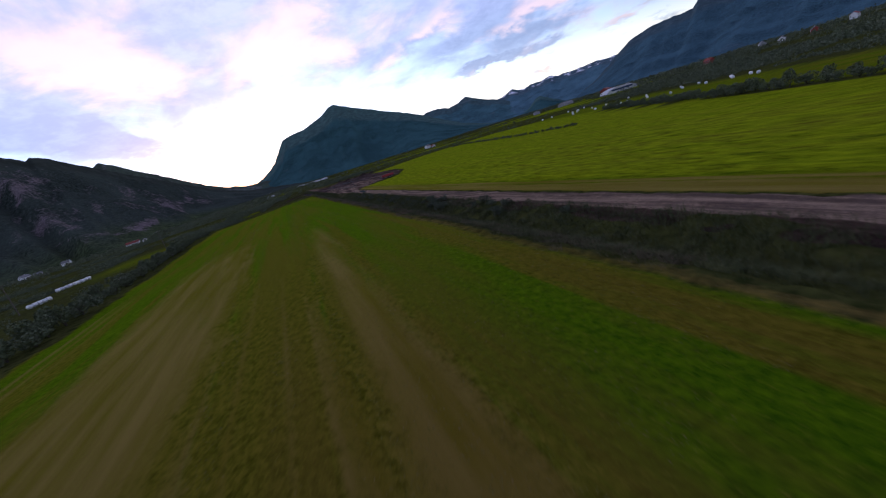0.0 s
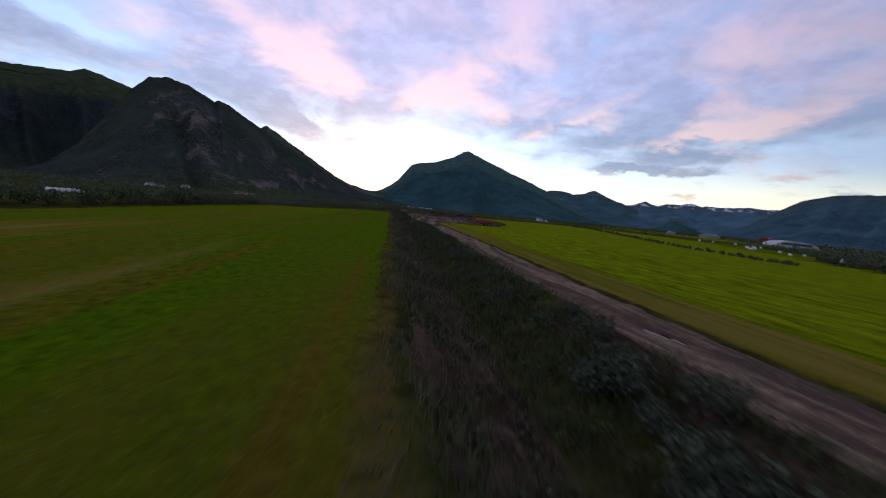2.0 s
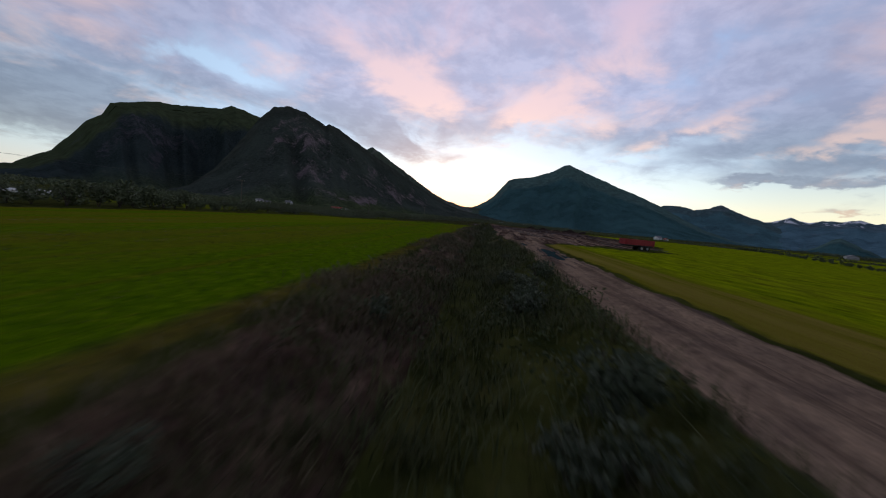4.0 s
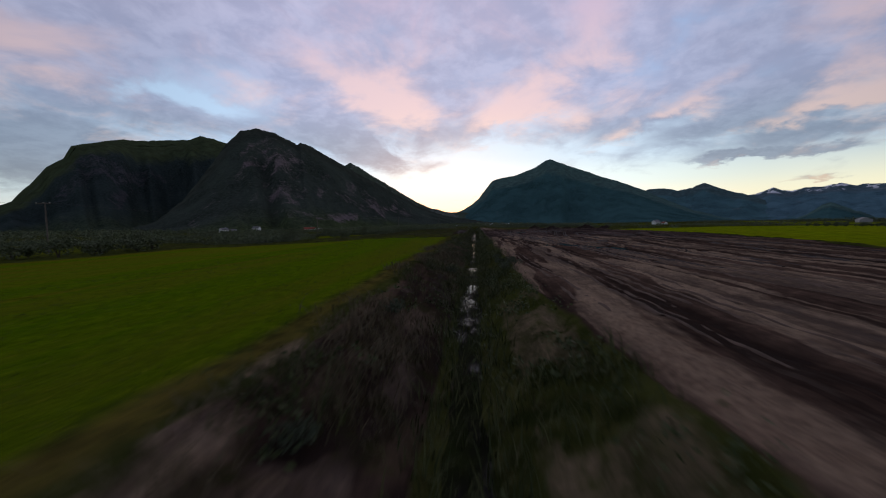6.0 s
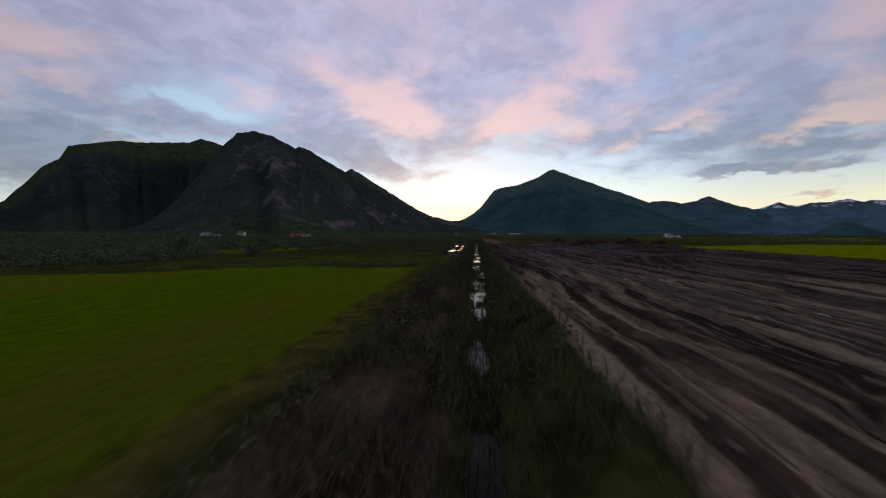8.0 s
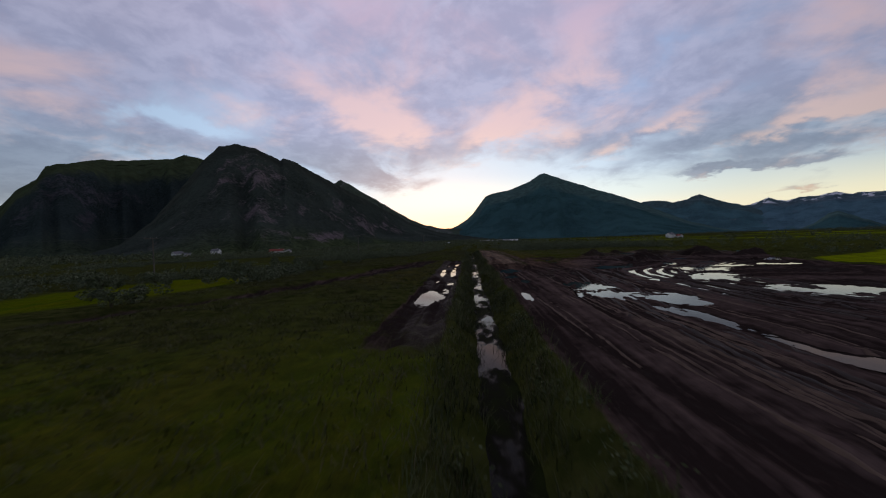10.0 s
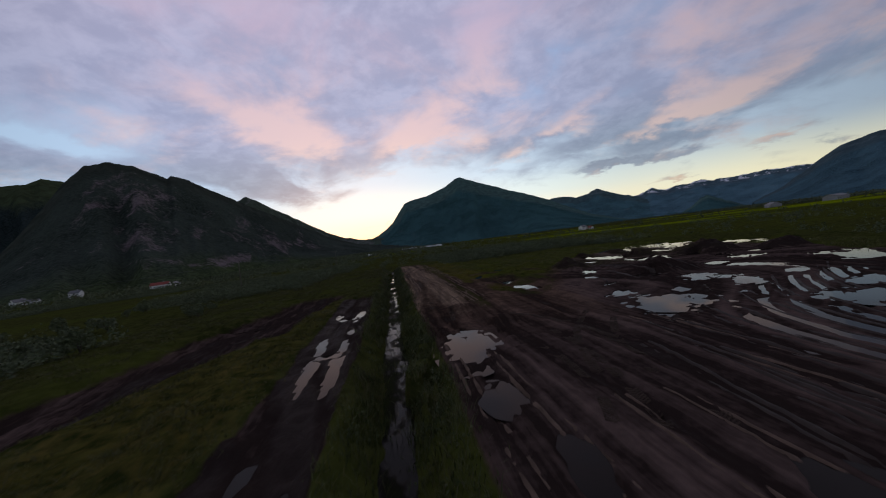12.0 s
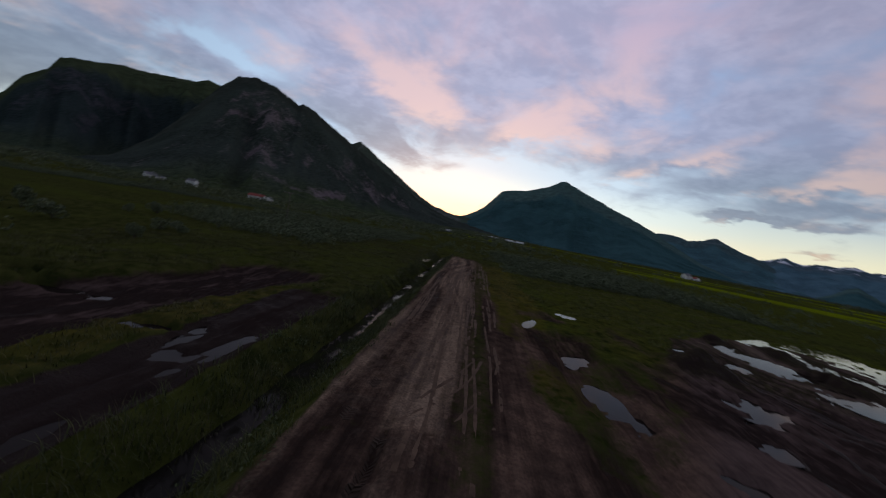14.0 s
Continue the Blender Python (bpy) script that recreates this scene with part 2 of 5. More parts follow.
# ---- materials ----
class Nodes:
    """A short way to write a node material."""

    def __init__(self, name):
        self.mat = bpy.data.materials.new(name)
        self.mat.use_nodes = True
        self.nt = self.mat.node_tree
        self.bsdf = self.nt.nodes["Principled BSDF"]

    def node(self, kind, **inputs):
        n = self.nt.nodes.new(kind)
        for key, v in inputs.items():
            self.put(n.inputs[key.replace("_", " ")], v)
        return n

    def put(self, socket, v):
        if hasattr(v, "is_linked"):
            self.nt.links.new(v, socket)
        elif hasattr(v, "__len__"):
            socket.default_value = (*v, 1) if len(v) == 3 and len(socket.default_value) == 4 else v
        else:
            socket.default_value = v

    def place(self, scale=(1, 1, 1)):
        m = self.node("ShaderNodeMapping", Vector=self.node("ShaderNodeTexCoord").outputs["Object"])
        m.inputs["Scale"].default_value = scale
        return m.outputs[0]

    def noise(self, scale, detail=4, stretch=(1, 1, 1), rough=0.55):
        return self.node("ShaderNodeTexNoise", Vector=self.place(stretch), Scale=scale, Detail=detail, Roughness=rough).outputs[0]

    def ramp(self, v, a, b, lo=(0, 0, 0), hi=(1, 1, 1)):
        n = self.node("ShaderNodeValToRGB", Fac=v)
        (e0, e1) = n.color_ramp.elements
        e0.position, e1.position, e0.color, e1.color = a, b, (*lo, 1), (*hi, 1)
        return n.outputs[0]

    def mix(self, f, a, b, kind="MIX"):
        n = self.nt.nodes.new("ShaderNodeMix")
        n.data_type, n.blend_type = "RGBA", kind
        for i, v in ((0, f), (6, a), (7, b)):
            self.put(n.inputs[i], v)
        return n.outputs[2]

    def math(self, op, a, b, c=None):
        n = self.nt.nodes.new("ShaderNodeMath")
        n.operation = op
        for i, v in enumerate((a, b, c)):
            if v is not None:
                self.put(n.inputs[i], v)
        return n.outputs[0]

    def attribute(self, name):
        n = self.nt.nodes.new("ShaderNodeAttribute")
        n.attribute_name = name
        return n.outputs["Fac"]

    def done(self, colour, rough=0.8, metal=0.0, height=None, strength=0.4, distance=0.05, specular=0.4):
        self.put(self.bsdf.inputs["Base Color"], colour)
        self.put(self.bsdf.inputs["Roughness"], rough)
        self.bsdf.inputs["Metallic"].default_value = metal
        self.put(self.bsdf.inputs["Specular IOR Level"], specular)
        if height is not None:
            b = self.node("ShaderNodeBump", Height=height, Strength=strength, Distance=distance)
            self.nt.links.new(b.outputs[0], self.bsdf.inputs["Normal"])
        return self.mat


def land_material():
    """Grass, mud, dry strips and bare earth, mixed by what grows where."""
    n = Nodes("land")
    fine, mid, wide = n.noise(9.0, 6), n.noise(0.9, 5), n.noise(0.06, 4)
    swath = n.noise(1.0, 4, (0.55, 0.035, 1))
    tuft = n.noise(2.6, 6, (1, 0.6, 1), 0.7)
    lush = n.mix(n.ramp(swath, 0.36, 0.64), (0.023, 0.054, 0.0005), (0.094, 0.086, 0.001))
    lush = n.mix(n.ramp(wide, 0.42, 0.62), lush, n.mix(0.6, lush, (0.070, 0.100, 0.001)))
    lush = n.mix(n.math("MULTIPLY", n.ramp(tuft, 0.48, 0.72), 0.55), lush, (0.105, 0.080, 0.012))
    lush = n.mix(n.math("MULTIPLY", n.ramp(n.noise(1.0, 5, (1.6, 0.05, 1), 0.6), 0.50, 0.68), 0.6), lush, (0.046, 0.036, 0.006))
    lush = n.mix(n.math("MULTIPLY", n.ramp(fine, 0.35, 0.6), 0.55), lush, n.mix(0.6, lush, (0.008, 0.014, 0.001)))
    green = n.mix(n.ramp(tuft, 0.36, 0.66), (0.014, 0.049, 0.001), (0.069, 0.126, 0.001))
    ochre = n.mix(n.ramp(tuft, 0.36, 0.66), (0.036, 0.029, 0.003), (0.130, 0.100, 0.012))
    striped = n.math("ADD", n.attribute("stripe"), n.math("MULTIPLY", n.math("SUBTRACT", n.noise(1.0, 4, (1.3, 0.08, 1), 0.6), 0.5), 0.5))
    lush = n.mix(n.attribute("swaths"), lush, n.mix(n.ramp(striped, 0.48, 0.64), green, ochre))
    band = n.noise(1.0, 4, (0.16, 0.012, 1), 0.6)
    lush = n.mix(n.math("MULTIPLY", n.ramp(band, 0.47, 0.62), 0.6), lush, (0.088, 0.060, 0.010))
    straw = n.noise(5.0, 6, (1, 0.4, 1), 0.75)
    lush = n.mix(n.math("MULTIPLY", n.ramp(straw, 0.56, 0.70), 0.4), lush, (0.190, 0.150, 0.022))
    rough = n.mix(n.ramp(mid, 0.35, 0.65), (0.021, 0.027, 0.0075), (0.060, 0.065, 0.018))
    rough = n.mix(n.math("MULTIPLY", n.ramp(tuft, 0.5, 0.72), 0.4), rough, (0.094, 0.076, 0.030))
    rough = n.mix(n.math("MULTIPLY", n.ramp(wide, 0.5, 0.62), 0.5), rough, (0.058, 0.070, 0.013))
    dry = n.mix(n.ramp(swath, 0.35, 0.65), (0.098, 0.070, 0.009), (0.165, 0.110, 0.032))
    lines = n.noise(1.0, 5, (3.4, 0.07, 1), 0.6)
    rut = n.math("ADD", n.math("MULTIPLY", n.attribute("rut"), 0.55), n.math("MULTIPLY", n.noise(2.2, 6, (1, 0.7, 1), 0.65), 0.2))
    rut = n.math("ADD", rut, n.math("MULTIPLY", lines, 0.25))
    earth = n.mix(n.ramp(rut, 0.44, 0.62), (0.030, 0.019, 0.0145), (0.165, 0.106, 0.076))
    earth = n.mix(n.math("MULTIPLY", n.ramp(mid, 0.40, 0.66), 0.5), earth, (0.020, 0.015, 0.0135))
    earth = n.mix(n.math("MULTIPLY", n.ramp(fine, 0.42, 0.62), 0.45), earth, (0.030, 0.022, 0.018))
    peat = n.mix(n.ramp(rut, 0.46, 0.66), (0.027, 0.019, 0.0165), (0.140, 0.098, 0.086))
    earth = n.mix(n.attribute("damp"), earth, peat)
    pale = n.mix(n.ramp(rut, 0.43, 0.57), (0.100, 0.070, 0.050), (0.335, 0.238, 0.160))
    pale = n.mix(n.math("MULTIPLY", n.ramp(mid, 0.42, 0.64), 0.35), pale, (0.120, 0.090, 0.076))
    pale = n.mix(n.math("MULTIPLY", n.ramp(fine, 0.40, 0.62), 0.45), pale, (0.045, 0.035, 0.031))

    def mask(name, soft=0.35):
        a = n.attribute(name)
        broken = n.math("MULTIPLY_ADD", n.math("SUBTRACT", n.math("MULTIPLY_ADD", tuft, 0.6, n.math("MULTIPLY", mid, 0.4)), 0.5), 1.1, a)
        return n.ramp(broken, 0.5 - soft / 2, 0.5 + soft / 2)

    lush = n.mix(n.math("MULTIPLY", n.attribute("fresh"), n.ramp(n.noise(0.9, 6, (1, 0.3, 1), 0.7), 0.36, 0.64)), lush, (0.215, 0.260, 0.003))
    grassed = mask("field", 0.5)
    colour = n.mix(grassed, rough, lush)
    colour = n.mix(mask("dry", 0.6), colour, dry)
    m = mask("mud", 0.3)
    colour = n.mix(m, colour, earth)
    colour = n.mix(mask("pale", 0.4), colour, pale)
    wet = n.math("MULTIPLY", m, n.math("SUBTRACT", 1.0, n.ramp(rut, 0.34, 0.44)))
    gloss = n.math("MULTIPLY_ADD", wet, -0.3, 0.92)
    n.put(n.bsdf.inputs["Sheen Weight"], n.math("MULTIPLY", grassed, 0.13))
    n.put(n.bsdf.inputs["Sheen Tint"], (0.52, 0.75, 0.02))
    n.bsdf.inputs["Sheen Roughness"].default_value = 0.45
    height = n.math("ADD", n.math("MULTIPLY", tuft, 0.7), n.math("MULTIPLY", fine, 0.5))
    height = n.math("ADD", height, n.math("MULTIPLY", lines, 0.6))
    return n.done(colour, gloss, height=height, strength=0.8, distance=0.12, specular=n.math("MULTIPLY", wet, 0.02))


def mountain_material(name, forest, rock, snow=0.0, turf=(0.05, 0.06, 0.03)):
    """Birch scrub below, turf on the heights, bare rock and scree in broken patches."""
    n = Nodes(name)
    wide, mid, fine = n.noise(0.006, 5), n.noise(0.028, 7, (1, 1, 1), 0.62), n.noise(0.16, 6, (1, 1, 1), 0.65)
    broken = n.math("ADD", n.math("MULTIPLY", n.math("SUBTRACT", mid, 0.5), 1.5), n.math("MULTIPLY", n.math("SUBTRACT", fine, 0.5), 0.9))
    green = n.mix(n.ramp(fine, 0.36, 0.64), tuple(0.5 * v for v in forest), tuple(1.35 * v for v in forest))
    green = n.mix(n.math("MULTIPLY", n.ramp(wide, 0.40, 0.62), 0.55), green, tuple(v * 1.7 for v in forest))
    heath = n.mix(n.ramp(mid, 0.36, 0.64), tuple(0.6 * v for v in turf), turf)
    green = n.mix(n.ramp(n.math("ADD", n.attribute("turf"), n.math("MULTIPLY", broken, 0.35)), 0.35, 0.75), green, heath)
    scrub = n.mix(n.ramp(n.math("MULTIPLY_ADD", fine, 0.7, n.math("MULTIPLY", mid, 0.3)), 0.40, 0.62), (0.020, 0.030, 0.015), (0.082, 0.104, 0.050))
    green = n.mix(n.attribute("foot"), green, scrub)
    stone = n.mix(n.ramp(n.math("MULTIPLY_ADD", fine, 0.6, n.math("MULTIPLY", mid, 0.4)), 0.36, 0.64), tuple(0.38 * v for v in rock), tuple(1.2 * v for v in rock))
    colour = n.mix(n.ramp(n.math("MULTIPLY_ADD", broken, 0.75, n.attribute("rock")), 0.40, 0.68), green, stone)
    if snow:
        high = n.attribute("high")
        patch = n.math("MULTIPLY", n.ramp(high, snow, snow + 0.05), n.ramp(n.noise(0.010, 6, (1, 1, 0.6), 0.7), 0.53, 0.55))
        colour = n.mix(patch, colour, (0.70, 0.72, 0.78))
    return n.done(colour, 0.95, height=n.math("ADD", mid, n.math("MULTIPLY", fine, 0.6)), strength=0.55, distance=3.5, specular=0.0)


def plain(name, colour, rough=0.7, metal=0.0, spread=0.25, scale=4.0, bump=0.15, specular=0.4):
    """A painted or natural surface with grain and stains at two scales."""
    n = Nodes(name)
    a, b = n.noise(scale, 5), n.noise(scale * 7, 4)
    dim = tuple(v * (1 - spread) for v in colour)
    c = n.mix(n.ramp(a, 0.35, 0.68), dim, colour)
    c = n.mix(n.math("MULTIPLY", n.ramp(b, 0.4, 0.7), 0.4), c, tuple(v * (1 - spread * 0.8) for v in colour))
    return n.done(c, rough, metal, b, bump, 0.01, specular)


def leaf_material(name, a, b):
    n = Nodes(name)
    pick = n.node("ShaderNodeNewGeometry").outputs["Random Per Island"]
    c = n.mix(pick, a, b)
    c = n.mix(n.math("MULTIPLY", n.ramp(n.noise(0.35, 3), 0.4, 0.65), 0.5), c, tuple(v * 0.5 for v in a))
    return n.done(c, 0.75, specular=0.25)


def water_material():
    n = Nodes("muddy_water")
    ripple = n.noise(1.6, 3, (1, 1, 1))
    mat = n.done((0.018, 0.014, 0.012), 0.03, height=ripple, strength=0.05, distance=0.02, specular=0.05)
    n.bsdf.inputs["IOR"].default_value = 1.333
    return mat


def ditch_water_material():
    n = Nodes("ditch_water")
    weed = n.noise(0.55, 5, (1, 0.4, 1), 0.6)
    mat = n.done(n.mix(n.ramp(weed, 0.48, 0.60), (0.010, 0.009, 0.007), (0.018, 0.024, 0.006)), n.math("MULTIPLY", n.ramp(weed, 0.43, 0.50), 0.8), height=n.noise(2.0, 3), strength=0.06, distance=0.02, specular=n.math("MULTIPLY_ADD", n.ramp(weed, 0.46, 0.53), -0.03, 0.05))
    n.bsdf.inputs["IOR"].default_value = 1.333
    return mat


DITCH_WATER = ditch_water_material()
LAND = land_material()
WATER = water_material()

# ---- the lie of the land ----
FIELD_END = 240.0
WATER_LEVEL = -1.22
FLOOD_LEVEL = -0.13


def wander(y, size, seed):
    return (value_noise(np.asarray(y, float) / size, np.zeros_like(np.asarray(y, float)) + 0.5, seed) - 0.5) * 2


def left_lip(y):
    """Where the field on the left breaks off into the ditch."""
    return -3.7 + 1.7 * step(236, 258, y) + 0.45 * wander(y, 7, 3) + 0.2 * wander(y, 2, 4)


def right_lip(y):
    return 4.4 - 2.1 * step(148, 186, y) + 0.3 * wander(y, 8, 5) + 0.15 * wander(y, 2.2, 6)


def mud_right(y):
    """How far the stripped ground reaches to the right."""
    return np.interp(y, [164, 170, 178, 184, 192, 205, 222, 257, 300, 330, 346, 354], [9, 12, 19, 25, 34, 40, 46, 51, 45, 56, 60, 40])


def right_border(y):
    """The hedge along the far side of the field on the right."""
    return np.clip(75 + 0.62 * (np.asarray(y, float) - 30), 60, 185)


def crop_strip(y):
    """A long yellow-green crop across the valley floor."""
    return np.interp(y, [440, 500, 600, 720, 900, 1300], [370, 420, 510, 550, 610, 770])


def masks(x, y):
    rag = (fractal(x / 5, y / 5, 21, 3) - 0.5) * 3.0
    lip_l, lip_r = left_lip(y), right_lip(y)
    ditch = step(lip_l - 0.25, lip_l + 0.25, x) * (1 - step(lip_r - 0.25, lip_r + 0.25, x)) * (1 - step(396, 402, y))
    road = step(4.2, 4.6, x) * (1 - step(7.9, 8.4, x + 0.25 * rag)) * (1 - step(166, 172, y))
    far_edge = np.interp(x, [14, 17, 22, 29, 40, 62], [312, 316, 326, 343, 350, 356]) + 2.2 * rag
    flat = step(-0.2, 0.5, x - lip_r) * step(-0.8, 0.8, mud_right(y) + rag - x) * step(158, 170, y) * (1 - step(-2, 2, y - far_edge))
    flat = flat * (1 - step(-4, 6, y - 304 - 0.35 * (x - 2.3) + 3 * rag) * (1 - step(15, 18, x + rag)))
    lane = step(1.9, 2.5, x) * (1 - step(-0.8, 0.8, x - np.interp(y, [300, 309, 318, 327, 345, 370, 392], [15.5, 14.5, 11.0, 10.4, 10.0, 11.0, 9.0]) - 0.5 * rag)) * step(-4, 6, y - 304 - 0.35 * (x - 2.3) + 3 * rag) * (1 - step(388, 398, y))
    wheel = step(-6.3, -5.7, x + 0.3 * rag) * (1 - step(-2.5, -2.0, x + 0.2 * rag)) * step(258, 266, y) * (1 - step(326, 334, y))
    thin = step(8.5, 9.5, x) * (1 - step(22, 27, x + 2 * rag)) * step(303, 308, y) * (1 - step(338, 348, y + rag))
    cut_x = np.interp(y, [270, 285, 305, 330, 350], [-34, -24, -17, -11.5, -9])
    cut = (1 - step(2.6, 5.2, np.abs(x - cut_x + 0.6 * rag))) * step(268, 280, y) * (1 - step(334, 342, y))
    cut = np.maximum(cut, step(0.50, 0.56, fractal(x / 9, y / 9, 33, 3)) * step(-26, -18, x) * (1 - step(-11, -8, x)) * step(306, 311, y) * (1 - step(322, 328, y)))
    field_l = (1 - step(-0.3, 0.3, x - lip_l + 0.5)) * (1 - step(FIELD_END - 2, FIELD_END + 3, y + rag)) * step(-60, -57, x + rag)
    hay_r = step(8.4, 9.2, x) * (1 - step(-3, 0, x - right_border(y))) * (1 - step(-1.5, 1.5, y - 166 - 0.62 * np.maximum(x - 8, 0) + rag * 0.6)) * (x < 37)
    hay_r = np.maximum(hay_r, step(0, 2, x - np.maximum(mud_right(y), 33) - 1 + rag) * (1 - step(-3, 0, x - right_border(y))) * (1 - step(-2, 2, y - 304 - 0.6 * np.minimum(x - 44, 60) + 2 * rag)))
    low = step(0.0, 1.0, 1 - np.hypot((x + 88) / 34, (y - 215) / 75)) + step(0.0, 0.3, 1 - np.hypot((x + 50) / 16, (y - 300) / 26))
    strip = (1 - step(36, 48, np.abs(x - crop_strip(y) + 4 * rag))) * step(420, 470, y) * (1 - step(1300, 1400, y)) * (1 - 0.7 * step(0.58, 0.62, fractal(x / 60, y / 60, 92, 2)))
    far = np.hypot(x, y - 200)
    patch = step(0.60, 0.64, fractal(x / 170 + 3, y / 90, 91, 2)) * step(300, 400, far) * (1 - step(1300, 1700, far)) * step(430, 480, y + 3 * np.maximum(np.abs(x) - 300, 0)) * step(-60, 0, x)
    pasture = step(2, 6, x - right_border(y)) * (1 - step(45, 70, x - right_border(y) + 6 * rag)) * (1 - step(255, 300, y - 0.1 * x + 8 * rag)) * step(-300, -250, y)
    strip = np.clip(np.maximum(strip, np.maximum(0.7 * patch, 0.75 * pasture)), 0, 1)
    return dict(ditch=ditch, road=road, flat=flat, lane=lane, wheel=wheel, cut=cut, field_l=field_l, hay_r=hay_r, low=np.clip(low, 0, 1), strip=strip, rag=rag, thin=thin)


# pools on the stripped ground: x, y, half sizes across and along, turn in degrees
POOLS_NEAR = [
    (11.0, 211.5, 3.4, 3.8, 0), (15.2, 206.2, 3.3, 2.8, -30), (19.5, 201.0, 3.4, 1.3, -30), (27.6, 178.0, 2.4, 0.9, 10),
    (11.3, 267.5, 0.8, 3.2, 12), (12.3, 260.5, 0.8, 2.4, 20), (22.0, 284.5, 2.4, 1.5, 0), (25.0, 276.0, 3.4, 2.6, -10), (29.5, 269.5, 4.0, 2.2, 0),
    (4.1, 291.4, 0.8, 1.5, 0), (4.8, 286.8, 0.5, 1.6, -8), (4.2, 298.4, 1.5, 3.4, -8), (9.6, 280.0, 1.5, 4.2, 4), (10.4, 275.8, 2.6, 1.9, 0), (13.6, 273.6, 1.6, 2.2, 0),
    (6.7, 148.5, 1.25, 5.5, 0), (6.3, 66.8, 0.25, 1.2, 15), (5.4, 160.0, 0.4, 3.0, 0), (3.4, 276.0, 0.35, 2.4, 0),
]
POOLS_FAR = [
    (15.2, 326.4, 0.75, 1.5, -20), (15.5, 320.0, 0.95, 2.3, 8), (34.2, 343.5, 2.6, 2.2, -60), (30.6, 333.8, 1.3, 0.9, 30), (28.0, 336.0, 1.4, 0.5, -20), (36.9, 337.9, 5.2, 2.8, -79), (38.3, 329.5, 3.2, 2.8, -79), (55.3, 346.8, 8.6, 4.4, -94), (58.9, 336.7, 4.8, 2.7, -98),
    (60.5, 327.5, 1.4, 1.6, -101), (44.9, 310.0, 4.2, 3.4, -82), (19.3, 307.5, 1.6, 1.8, -48), (19.0, 301.9, 2.4, 2.5, -43), (22.8, 305.5, 0.9, 1.1, -50), (27.4, 314.7, 1.4, 1.5, -62), (28.1, 309.4, 1.2, 2.2, -59),
    (29.5, 307.5, 1.0, 1.0, -59), (28.5, 304.7, 1.0, 1.9, -56), (21.1, 312.3, 0.6, 1.5, -54), (24.7, 323.2, 1.7, 1.8, -63), (22.1, 317.9, 0.6, 0.8, -58), (35.7, 315.7, 0.8, 1.2, -72), (41.8, 317.6, 2.0, 1.8, -80),
    (42.6, 321.7, 1.6, 1.5, -82), (42.1, 326.8, 1.0, 1.6, -82), (34.1, 305.8, 0.7, 1.0, -64), (47.2, 321.5, 0.8, 1.3, -87), (17.9, 314.1, 1.0, 0.9, -52), (27.8, 295.3, 2.7, 2.3, -50), (23.6, 286.5, 1.8, 3.3, -37),
    (16.4, 285.1, 0.8, 1.1, -30), (13.1, 334.6, 0.45, 2.2, -20), (17.9, 341.8, 0.9, 0.8, 0), (33.0, 299.0, 2.2, 1.3, 0), (40.0, 300.0, 2.0, 1.4, 0),
]
POOLS_LEFT = [
    (-4.15, 278.4, 0.95, 3.9, -3), (-3.0, 287.0, 0.3, 1.2, 0), (-4.5, 289.5, 0.22, 0.9, 0), (-4.75, 301.4, 0.34, 5.8, 3), (-3.3, 300.8, 0.36, 5.4, 1), (-4.0, 302.0, 0.8, 0.55, 0), (-3.3, 308.6, 0.3, 1.0, 0),
    (-5.3, 316.2, 0.42, 2.0, 8), (-3.2, 315.6, 0.4, 2.6, -4), (-4.3, 314.4, 1.0, 0.6, 0), (-7.0, 316.4, 1.2, 0.5, 5), (-16.5, 320.6, 2.4, 0.6, 5), (-20.5, 321.6, 1.6, 0.8, 0), (-1.4, 373.0, 0.6, 2.4, 0),
]
POOLS = POOLS_NEAR + POOLS_FAR + POOLS_LEFT
# heaps of dug peat: x, y, radius, height
HEAPS = [(30.4, 317.5, 4.6, 1.3), (25.5, 331.0, 3.2, 1.2), (46.0, 329.0, 4.4, 1.6), (52.0, 322.0, 3.2, 1.2), (8.0, 304.0, 1.3, 0.4), (6.2, 311.2, 1.6, 0.35), (62.5, 331.0, 2.2, 1.0), (42.0, 345.0, 2.6, 0.9), (36.0, 347.5, 2.0, 0.8),
         (33.0, 240.0, 5.0, 0.7), (20.0, 252.0, 4.0, 0.6), (40.0, 336.0, 3.0, 0.8)]


def coarse(x, y):
    """The broad lie of the valley floor."""
    z = -1.7 * step(8, 60, -x) - 3.2 * step(60, 260, -x)
    z = z - 0.2 * step(10, 28, x) * (1 - step(192, 220, y)) - 2.4 * step(28, 110, x) * (1 - step(200, 300, y)) - 2.6 * step(110, 350, x)
    z = z - 1.6 * step(420, 900, y) + 3 * step(500, 780, x)
    return z + (fractal(x / 45, y / 45, 8, 3) - 0.5) * 0.5 * step(8, 30, np.abs(x))


def rut_lines(x, y):
    """Wheel ruts, which run with the ditch and swing round the pools."""
    swing = 7 + 16 * step(12, 24, x) * step(262, 290, y)
    bend = x + swing * (fractal(x / 26, y / 44, 40, 2) - 0.5) * 2
    a = fractal(bend / 0.62, y / 16 + bend / 30, 41, 3)
    b = fractal(bend / 1.5, y / 34, 43, 3)
    return a, b


